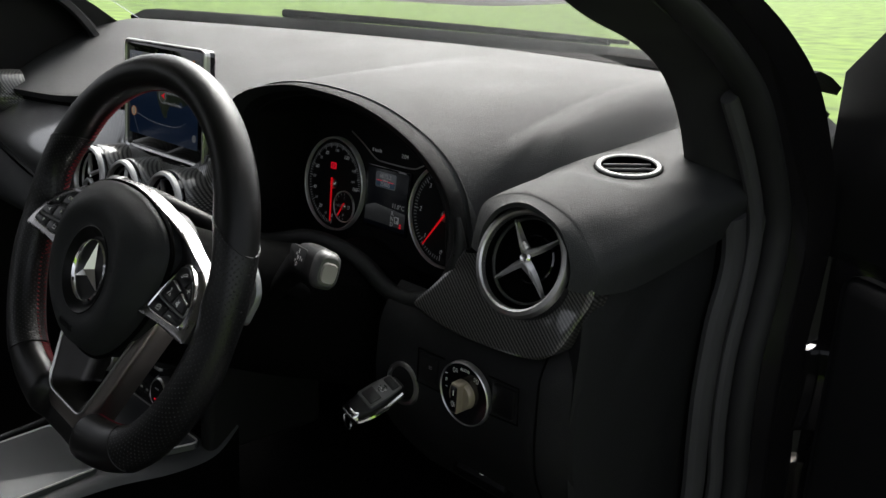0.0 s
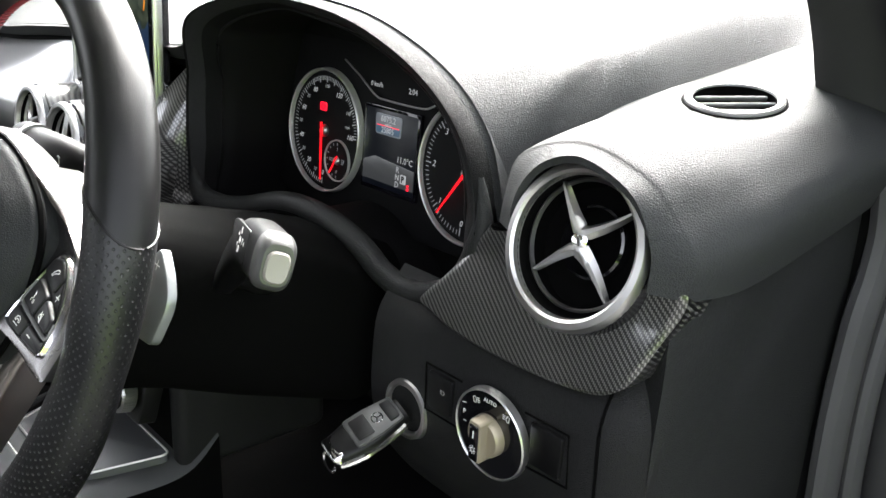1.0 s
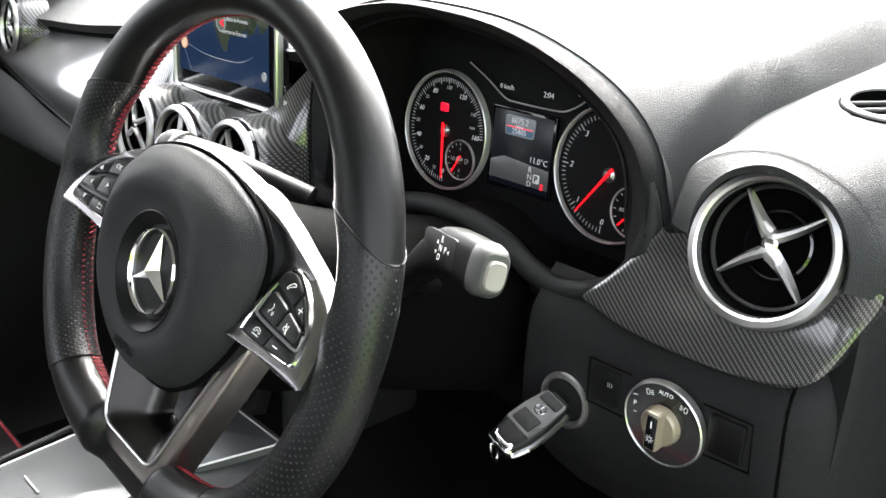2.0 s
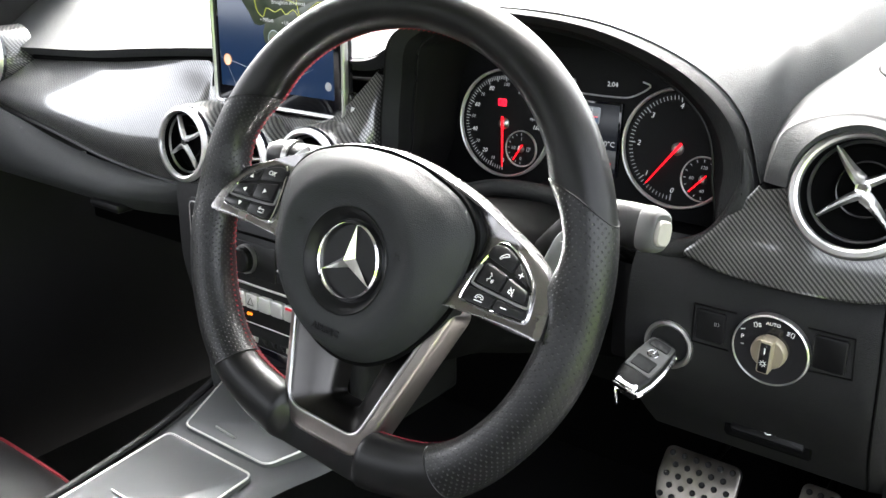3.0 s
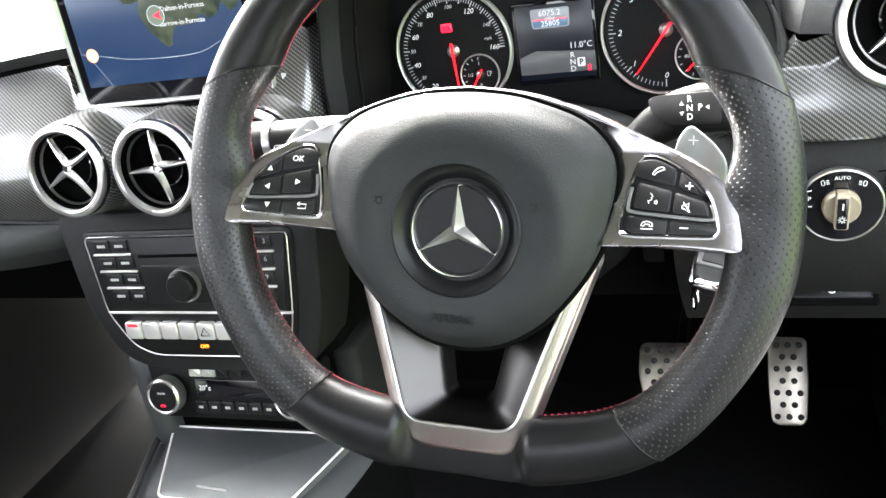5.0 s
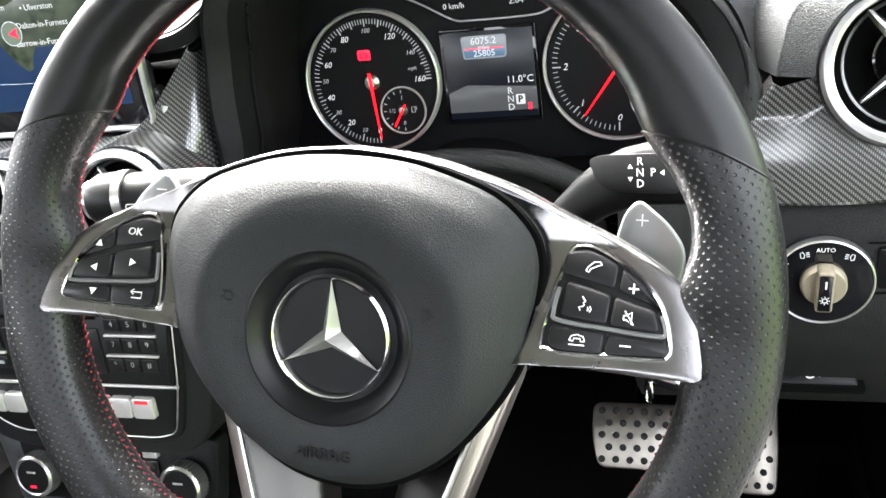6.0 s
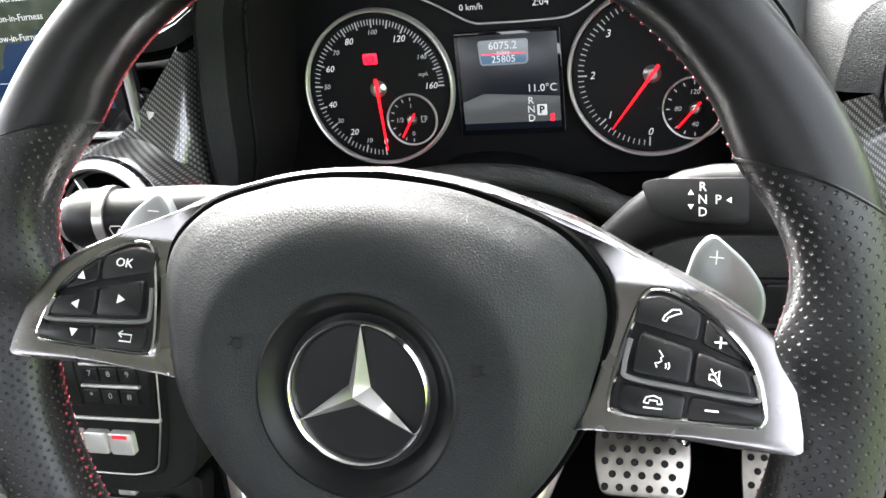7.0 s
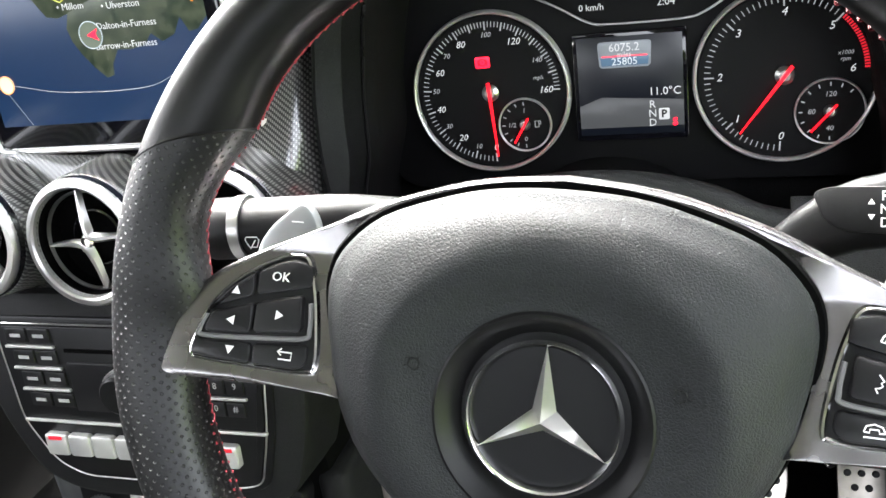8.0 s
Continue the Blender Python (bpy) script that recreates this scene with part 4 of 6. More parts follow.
# silver side spokes, with the button groups let in
spoke_out = [(0.0, 0.0875), (0.033, 0.0845), (0.058, 0.0780), (0.080, 0.0705), (0.100, 0.0610), (0.118, 0.0535), (0.135, 0.0458), (0.149, 0.0375), (0.157, 0.0290), (0.1615, 0.0190), (0.1645, 0.0055), (0.165, 0.0), (0.1625, -0.0042), (0.135, -0.0048), (0.110, -0.0050), (0.084, -0.0055)]
spoke_in = [(0.084, -0.0055), (0.0895, 0.008), (0.0925, 0.022), (0.0942, 0.040), (0.0888, 0.0545), (0.0725, 0.0690), (0.0455, 0.0792), (0.025, 0.0836), (0.0, 0.0850)]


ACROSS, UPWARD = 0.04, -0.40


def spoke_lean(u, v):
    """How far the face of a spoke comes forward towards the rim and falls back towards its top."""
    return ACROSS * (abs(u) - 0.1115) + UPWARD * (v - 0.008)


def hump(q):
    d = abs(q.x)
    k = smooth(d, 0.03, 0.098)
    return (1 - k) * -0.021 + k * (-0.0125 + ACROSS * (max(d, 0.09) - 0.1115) + UPWARD * (min(q.y, 0.048) - 0.008))


group_line = [(0.1060, 0.0465), (0.1110, 0.0482), (0.118, 0.0470), (0.128, 0.0422), (0.138, 0.0355), (0.146, 0.0270), (0.150, 0.0180), (0.1520, 0.0085), (0.151, 0.0050), (0.147, 0.0035), (0.124, 0.0025), (0.1005, 0.0022), (0.0955, 0.0060), (0.0985, 0.0250), (0.1025, 0.0390)]


def leaning(bm):
    """Leans the buttons with the face of the spoke."""
    for v in bm.verts:
        v.co.z += spoke_lean(v.co.x, v.co.y)
    return bm


for side in (1, -1):
    so = [Vector((q.x * side, q.y)) for q in spline([Vector(p) for p in spoke_out], 40)]
    si = [Vector((q.x * side, q.y)) for q in spline([Vector(p) for p in spoke_in], 40)]

    def spoke_sheet(s, t):
        a, b = at(so, s), at(si, 1 - s)
        q = a.lerp(b, max(0.0, min(1.0, (t - 0.05) / 0.87)))
        h = hump(q) + 0.003 * math.sin(math.pi * t) * (1 - smooth(abs(q.x), 0.075, 0.1))
        fall = 0.0035 - 0.0020 * smooth(abs(q.x), 0.115, 0.148)
        if t < 0.05:
            h -= fall + 0.010 * (1 - t / 0.05)
        elif t < 0.24:
            h -= fall * (1 - (t - 0.05) / 0.19) ** 2
        if t > 0.92:
            h -= 0.010 * ((t - 0.92) / 0.08) ** 1.3
        return Vector((q.x, q.y, h))

    sp = part("spoke", surf(spoke_sheet, 60, 40), SPOKE, wheel, "satin silver spoke trim", None, 40)
    g = [Vector((q.x * side, q.y)) for q in spline([Vector(p) for p in group_line], 60, True)]
    top_h = -0.0113
    base = part("button_bed", leaning(plate(g, top_h - 0.010, top_h, 0.001)), BUTTON, sp, "black button bed")
    part("bezel", leaning(band(g, shrink(g, 0.0017), [(-0.4, top_h - 0.0014), (0.0, top_h + 0.0010), (0.5, top_h + 0.0014), (1.0, top_h + 0.0004)])), CHROME, sp, "bright bezel")
    # six keys in two columns and three rows, and the grey lip round the middle row
    keys = [
        [(0.1035, 0.0441), (0.1120, 0.0460), (0.1185, 0.0445), (0.1274, 0.0403), (0.1264, 0.0306), (0.1055, 0.0349), (0.1022, 0.0361)],
        [(0.1291, 0.0395), (0.1375, 0.0338), (0.1445, 0.0263), (0.1474, 0.0223), (0.1440, 0.0251), (0.1279, 0.0301)],
        [(0.1056, 0.0323), (0.1253, 0.0280), (0.1243, 0.0161), (0.1034, 0.0180)],
        [(0.1267, 0.0276), (0.1447, 0.0228), (0.1468, 0.0150), (0.1257, 0.0159)],
        [(0.1000, 0.0134), (0.1238, 0.0119), (0.1230, 0.0038), (0.1030, 0.0035), (0.0992, 0.0061)],
        [(0.1251, 0.0118), (0.1480, 0.0109), (0.1500, 0.0157), (0.1520, 0.0076), (0.1508, 0.0052), (0.1242, 0.0039)],
    ]
    for n, poly in enumerate(keys):
        lift = 0.0030 if n in (2, 3) else 0.0018
        pts = round_poly([(u * side, v) for u, v in poly], 0.0022, 4)
        part("key", leaning(plate(pts, top_h - 0.003, top_h + lift, 0.0010)), BUTTON, base)
    lip_line = spline([Vector((u * side, v, top_h + 0.0010)) for u, v in [(0.1020, 0.0292), (0.1005, 0.0191), (0.1030, 0.0155), (0.125, 0.0139), (0.1470, 0.0130), (0.1492, 0.0153), (0.1472, 0.0215)]], 40)
    part("key_lip", leaning(tube(lip_line, 0.0010, 6)), GREY_PLASTIC, base, "grey lip round the middle keys")

    def sign_at(u, v, lift=0.0021, turn=0.0):
        lean = pose(0, 0, 0, math.degrees(math.atan(UPWARD)), 0, 0) @ pose(0, 0, 0, 0, -math.degrees(math.atan(ACROSS)) * side, 0)
        return Matrix.Translation((u, v, top_h + lift + spoke_lean(u, v))) @ lean @ pose(0, 0, 0, 0, 0, turn)

    if side < 0:
        tri = [(-0.0020, -0.0015), (0.0020, -0.0015), (0.0, 0.0020)]
        for u, v, turn, lift in ((-0.1356, 0.0320, 0, 0.0021), (-0.1350, 0.0205, 90, 0.0033), (-0.1140, 0.0240, -90, 0.0033), (-0.1337, 0.0088, 180, 0.0021)):
            part("arrow", plate([Vector(p) for p in tri], 0, 0.0002, 0.00005), WHITE_INK, base, "", sign_at(u, v, lift, turn))
        lettering("ok_word", "OK", 0.0056, WHITE_INK, base, sign_at(-0.1168, 0.0386), 0, 0.0002)
        part("return_sign", strokes([[(-0.003, 0.001), (0.003, 0.001), (0.003, -0.002), (-0.0025, -0.002)], [(-0.0015, 0.0024), (-0.0032, 0.001), (-0.0015, -0.0004)]], 0.00032), WHITE_INK, base, "", sign_at(-0.1090, 0.0090))
    else:
        part("plus_sign", strokes([[(-0.0022, 0), (0.0022, 0)], [(0, -0.0022), (0, 0.0022)]], 0.00035), WHITE_INK, base, "", sign_at(0.1345, 0.0315))
        part("minus_sign", strokes([[(-0.0024, 0), (0.0024, 0)]], 0.00035), WHITE_INK, base, "", sign_at(0.1330, 0.0080))
        part("phone_sign", strokes([[(-0.0034, -0.0016), (-0.0026, 0.0002), (0.0, 0.0026), (0.0026, 0.0028)], [(-0.0034, -0.0016), (-0.0020, -0.0020), (-0.0014, -0.0006)], [(0.0026, 0.0028), (0.0034, 0.0014), (0.0018, 0.0010)], [(-0.0014, -0.0006), (0.0018, 0.0010)]], 0.00028), WHITE_INK, base, "", sign_at(0.1164, 0.0388))
        part("hang_up_sign", strokes([[(-0.0034, -0.0006), (-0.0026, 0.0014), (0.0, 0.0022), (0.0026, 0.0014), (0.0034, -0.0006)], [(-0.0034, -0.0006), (-0.0016, -0.0008), (-0.0014, 0.0004), (0.0014, 0.0004), (0.0016, -0.0008), (0.0034, -0.0006)], [(-0.0034, -0.0024), (0.0034, -0.0024)]], 0.00028), WHITE_INK, base, "", sign_at(0.1121, 0.0086))
        part("voice_sign", strokes([[(-0.001, 0.0034), (0.0006, 0.0012), (-0.0004, 0.0006), (0.0002, -0.0004), (-0.0008, -0.0012), (-0.0022, -0.0014), (-0.0014, -0.003)], [(0.0016, -0.0012), (0.0020, -0.0022), (0.0016, -0.003)], [(0.0026, -0.0008), (0.0032, -0.0022), (0.0026, -0.0034)]], 0.00026), WHITE_INK, base, "", sign_at(0.1138, 0.0236, 0.0033))
        part("mute_sign", strokes([[(-0.0022, -0.001), (-0.0022, 0.001), (-0.0008, 0.001), (0.0012, 0.0026), (0.0012, -0.0026), (-0.0008, -0.001), (-0.0022, -0.001)], [(-0.0018, 0.003), (0.0022, -0.003)]], 0.00026), WHITE_INK, base, "", sign_at(0.1335, 0.0197, 0.0033))
    # shift paddle behind the spoke
    pd = round_poly([(side * u, v) for u, v in [(0.116, 0.026), (0.1240, 0.0590), (0.1305, 0.0665), (0.1460, 0.0545), (0.1535, 0.0445), (0.1550, 0.0360), (0.150, 0.012), (0.118, 0.008)]], 0.006)
    pb = part("shift_paddle", plate(pd, -0.076, -0.070, 0.0020), PADDLE, wheel, "grey shift paddle")
    marks = [[(-0.003, 0), (0.003, 0)]] + ([[(0, -0.003), (0, 0.003)]] if side > 0 else [])
    part("paddle_sign", strokes(marks, 0.0003), WHITE_INK, pb, "", pose(side * 0.1330, 0.0560, -0.0698))

# lower double spoke: silver frame round an opening
def spoke_depth(v):
    """The lower spoke comes forward as it runs down to the rim."""
    return -0.030 + 0.011 * smooth(-v, 0.05, 0.125)


def deepened(bm):
    for v in bm.verts:
        v.co.z += spoke_depth(v.co.y)
    return bm


out_l = round_poly([(-0.0760, -0.008), (-0.0385, -0.1320), (0.0350, -0.1320), (0.0760, -0.008)], 0.013, 6)
in_l = round_poly([(-0.0245, -0.066), (-0.0150, -0.1180), (0.0145, -0.1180), (0.0245, -0.066)], 0.006, 6)
flange = [q + (Vector((0, -0.019)) if q.y < -0.125 else Vector((math.copysign(0.009, q.x), -0.004))) for q in out_l]
part("lower_spoke", deepened(band(out_l, in_l, [(-0.04, 0.0), (0.06, 0.0), (0.12, -0.002), (0.5, -0.009), (0.88, -0.017), (1.0, -0.021), (1.04, -0.038)])), DARK_SATIN, wheel, "dark polished lower spoke with an opening", None, 50)
part("spoke_flank", deepened(band(flange, out_l, [(-0.08, -0.026), (0.0, -0.007), (0.12, -0.0035), (0.35, -0.0016), (0.75, -0.0006), (0.94, 0.0002), (1.0, 0.0004)])), FLANK, wheel, "satin silver flank of the lower spoke", None, 50)
part("spoke_rail", deepened(tube([Vector((q.x, q.y, 0.0008)) for q in shrink(out_l, 0.0006)], 0.0015, 8, True)), SATIN, wheel, "bright silver rail round the lower spoke")
part("hub_back", lathe([(0.0, -0.035), (0.055, -0.035), (0.07, -0.05), (0.07, -0.075), (0.0, -0.075)], 40), PLASTIC, wheel, "black hub behind the pad")
for s in (1, -1):
    part("spoke_arm", tube(spline([(s * 0.05, 0.02, -0.050), (s * 0.11, 0.020, -0.042), (s * 0.165, 0.016, -0.034)], 16), [0.016 - 0.0003 * k for k in range(17)], 12, flat=0.5), SMOOTH_LEATHER, wheel, "black leather spoke root")


# ---- instruments ----
cluster = thing("instrument_cluster", facing(0.359, 0.362, 1.006, 4), "black instrument cluster with two lit dials and a display", "instrument cluster")
part("face", plate(round_poly([(-0.188, -0.072), (0.176, -0.072), (0.176, 0.04), (0.12, 0.095), (-0.14, 0.10), (-0.188, 0.06)], 0.03), -0.012, -0.004, 0.001), DIAL, cluster)
R = 0.0585


def polar(a, r):
    """A place on a dial: a degrees clockwise from the top."""
    return Vector((r * math.sin(radians(a)), r * math.cos(radians(a)), 0))


def tick_marks(spec):
    bms = []
    for a, r0, r1, w in spec:
        d = polar(a, 1)
        s = Vector((d.y, -d.x, 0)) * w
        bm = bmesh.new()
        vs = [bm.verts.new(q) for q in (d * r0 - s, d * r1 - s, d * r1 + s, d * r0 + s)]
        bm.faces.new(vs)
        bms.append(thick(bm, 0.0002))
    return merged(*bms)


def table_angle(v, rows):
    for (a, u), (b, w) in zip(rows, rows[1:]):
        if v <= b:
            return u + (w - u) * (v - a) / (b - a)
    return rows[-1][1]


def needle_on(a, r, tail, w, parent, hub):
    d = polar(a, 1)
    s = Vector((d.y, -d.x, 0))
    bm = bmesh.new()
    base = [bm.verts.new(q) for q in (-d * tail - s * w, -d * tail + s * w, d * r + s * w * 0.35, d * r - s * w * 0.35)]
    tops = [bm.verts.new(v.co + Vector((0, 0, 0.0012))) for v in base]
    bm.faces.new(tops)
    for i in range(4):
        bm.faces.new((base[i], base[(i + 1) % 4], tops[(i + 1) % 4], tops[i]))
    part("needle", bm, NEEDLE, parent, "glowing red needle", pose(0, 0, 0.004))
    part("needle_hub", lathe([(0, 0.0042), (hub * 0.6, 0.004), (hub, 0.002), (hub, 0.0)], 24), SATIN, parent, "silver needle hub")


def dial(x, name_rows, ticks, pointer, label):
    d = part("dial", lathe([(0.0, 0.0), (R - 0.003, 0.0), (R - 0.002, -0.003), (0.0, -0.003)], 64), DIAL, cluster, label, pose(x, 0, 0))
    part("ring", lathe([(R - 0.0022, -0.001), (R - 0.0018, 0.003), (R - 0.0008, 0.0040), (R + 0.0002, 0.003), (R + 0.001, -0.003)], 80), SILVER, d, "silver dial ring")
    part("scale", tick_marks(ticks), LIT_DIM, d, "white scale marks", pose(0, 0, 0.0004))
    for words, a, r, size in name_rows:
        q = polar(a, r)
        lettering("figure", words, size, LIT if size > 0.006 else LIT_DIM, d, pose(q.x, q.y, 0.0004), 0.25, 0.0001)
    needle_on(pointer, 0.047, 0.008, 0.0012, d, 0.0062)
    return d


SPEED = [(0, 180), (20, 217), (40, 255), (60, 294), (80, 332), (100, 360), (120, 389), (140, 419), (160, 450)]
rows = [(str(v), table_angle(v, SPEED), 0.0410, 0.0068) for v in (0, 20, 40, 60, 80, 120, 160)]
rows += [(str(v), table_angle(v, SPEED), 0.042, 0.0052) for v in (10, 30, 50, 70, 100, 140)]
ticks = [(table_angle(v, SPEED), 0.0475 if v % 10 else 0.0455, 0.0515, 0.00032 if v % 10 else 0.0005) for v in range(0, 161, 2)]
spd = dial(-0.101, rows, ticks, 177, "black speedometer with white figures")
lettering("unit_word", "mph", 0.0042, LIT_DIM, spd, pose(0.036, 0.009, 0.0004), 0.2, 0.0001)
REV = [(0, 183), (6, 447)]
rows = [(str(v), table_angle(v, REV), 0.0415, 0.0074) for v in range(7)]
ticks = [(table_angle(v / 10, REV), 0.0475 if v % 10 else 0.0450, 0.0515, 0.00032 if v % 10 else 0.0005) for v in range(0, 51)]
rev = dial(0.101, rows, ticks, 217, "black rev counter with white figures")
part("red_zone", tick_marks([(table_angle(5.05 + k * 0.05, REV), 0.0488, 0.0520, 0.00055) for k in range(20)]), RED_INK, rev, "red zone of the scale", pose(0, 0, 0.0004))
lettering("unit_word", "x1000", 0.0038, LIT_DIM, rev, pose(0.037, 0.0125, 0.0004), 0.2, 0.0001)
lettering("unit_word", "rpm", 0.0038, LIT_DIM, rev, pose(0.037, 0.0085, 0.0004), 0.2, 0.0001)
for d, x, y, r, words, pt in ((spd, 0.0238, -0.0248, 0.0200, (("1", 0, 0.013), ("1/2", 270, 0.012), ("0", 180, 0.013)), 212), (rev, 0.0285, -0.0255, 0.0225, (("120", 0, 0.014), ("80", 270, 0.014), ("40", 180, 0.014)), 222)):
    sub = part("small_dial", lathe([(0.0, 0.0012), (r - 0.0015, 0.0012), (r - 0.001, 0.0), (0, 0)], 40), DIAL, d, "small gauge", pose(x, y, 0))
    part("small_ring", lathe([(r - 0.0016, 0.0), (r - 0.0012, 0.0022), (r - 0.0004, 0.0026), (r, 0.0)], 48), SILVER, sub)
    part("small_ticks", tick_marks([(180 + 22.5 * k, r - 0.0055, r - 0.0030, 0.0004) for k in range(9 if d is spd else 11)]), LIT_DIM, sub, "", pose(0, 0, 0.0016))
    for w, a, q in words:
        p = polar(a, q * 0.82)
        lettering("small_figure", w, 0.0048, LIT_DIM, sub, pose(p.x, p.y, 0.0016), 0.15, 0.0001)
    dd = polar(pt, 1)
    part("small_needle", tube([-dd * 0.006 + Vector((0, 0, 0.004)), dd * (r - 0.005) + Vector((0, 0, 0.004))], 0.0008, 5), NEEDLE, sub)
    part("small_hub", lathe([(0, 0.0045), (0.0030, 0.004), (0.0042, 0.0012)], 16), SATIN, sub)
icon = round_poly([(-0.0055, -0.0040), (0.0055, -0.0040), (0.0055, 0.0040), (-0.0055, 0.0040)], 0.0015)
part("brake_warning", plate(icon, 0.0002, 0.0006, 0.0001), LIT_RED, spd, "lit red brake warning", pose(-0.004, 0.0225, 0))
part("brake_mark", strokes([[(0.0024 * math.cos(a), 0.0024 * math.sin(a)) for a in [k * math.pi / 8 for k in range(17)]], [(0, -0.0004), (0, 0.0014)], [(0.0034 * math.cos(a), 0.0034 * math.sin(a)) for a in (-0.7, 0, 0.7)], [(-0.0034 * math.cos(a), 0.0034 * math.sin(a)) for a in (-0.7, 0, 0.7)]], 0.0003), DIAL, spd, "", pose(-0.004, 0.0225, 0.0007))
fuel = [[(-0.0020, -0.0022), (-0.0020, 0.0022), (0.0008, 0.0022), (0.0008, -0.0022), (-0.0020, -0.0022)], [(0.0008, 0.0002), (0.0022, -0.0002), (0.0022, 0.0016), (0.0012, 0.0024)]]
part("fuel_sign", strokes(fuel, 0.0003), LIT_DIM, spd, "", pose(0.0335, -0.0245, 0.0016))

# display between the dials
disp = part("display", plate(round_poly([(-0.039, -0.039), (0.039, -0.039), (0.039, 0.037), (-0.039, 0.037)], 0.002), -0.003, 0.0008, 0.0004), SCREEN_BLACK, cluster, "lit multifunction display")
part("display_field", plate([Vector(p) for p in [(-0.036, -0.035), (0.036, -0.035), (0.036, 0.034), (-0.036, 0.034)]], 0.0, 0.0010, 0.0001), LCD_BLUE, disp)
part("display_band", plate([Vector(p) for p in [(-0.036, -0.030), (0.036, -0.030), (0.036, -0.012), (-0.020, -0.008), (-0.036, -0.014)]], 0.0, 0.0014, 0.0001), LCD_BAND, disp)
part("trip_card", plate(round_poly([(-0.0205, 0.0125), (0.0145, 0.0125), (0.0155, 0.0305), (-0.0215, 0.0305)], 0.003), 0.0008, 0.0018, 0.0002), LCD_CARD, disp)
part("trip_card_lower", plate(round_poly([(-0.0190, 0.0138), (0.0130, 0.0138), (0.0138, 0.0200), (-0.0198, 0.0200)], 0.001), 0.0010, 0.0020, 0.0001), LCD_CARD_DARK, disp)
part("trip_line", box(-0.0185, 0.0125, 0.0202, 0.0207, 0.0018, 0.0022, 0), LIT_RED, disp, "thin red line across the trip card")
lettering("trip_figure", "6075.2", 0.0078, LIT, disp, pose(-0.003, 0.0262, 0.0022), 0, 0.0001)
lettering("unit_word", "miles", 0.0046, LIT, disp, pose(-0.003, 0.0216, 0.0022), 0, 0.0001)
lettering("total_figure", "25805", 0.0072, LIT, disp, pose(-0.003, 0.0166, 0.0022), 0, 0.0001)
lettering("outside_temperature", "11.0°C", 0.0078, LIT, disp, pose(0.0235, -0.0055, 0.0022), 0, 0.0001)
for w, y in (("R", -0.0145), ("N", -0.0210), ("D", -0.0275)):
    lettering("gear_letter", w, 0.0074, LIT, disp, pose(0.0148, y, 0.0022), 0, 0.0001)
part("gear_mark", plate(round_poly([(0.0190, -0.0255), (0.0262, -0.0255), (0.0262, -0.0175), (0.0190, -0.0175)], 0.001), 0.0012, 0.0020, 0.0001), LIT, disp)
lettering("gear_letter", "P", 0.0076, DIAL, disp, pose(0.0226, -0.0215, 0.0022), 0, 0.0002, bold=0.0002)
lettering("mode_letter", "S", 0.0074, LIT_RED, disp, pose(0.0300, -0.0275, 0.0022), 0, 0.0001, bold=0.0002)
wing = spline([(-0.075, 0.070, 0), (-0.050, 0.058, 0), (-0.026, 0.0445, 0), (-0.010, 0.0425, 0), (0.034, 0.0425, 0), (0.050, 0.0455, 0), (0.066, 0.056, 0), (0.058, 0.060, 0)], 60)
part("wing_line", tube(wing, 0.0009, 6), SATIN, cluster, "thin silver line over the display")
lettering("speed_readout", "0 km/h", 0.0062, LIT, cluster, pose(-0.024, 0.0545, 0.001), 0, 0.0001)
lettering("clock", "2:04", 0.0070, LIT, cluster, pose(0.026, 0.0545, 0.001), 0, 0.0001)


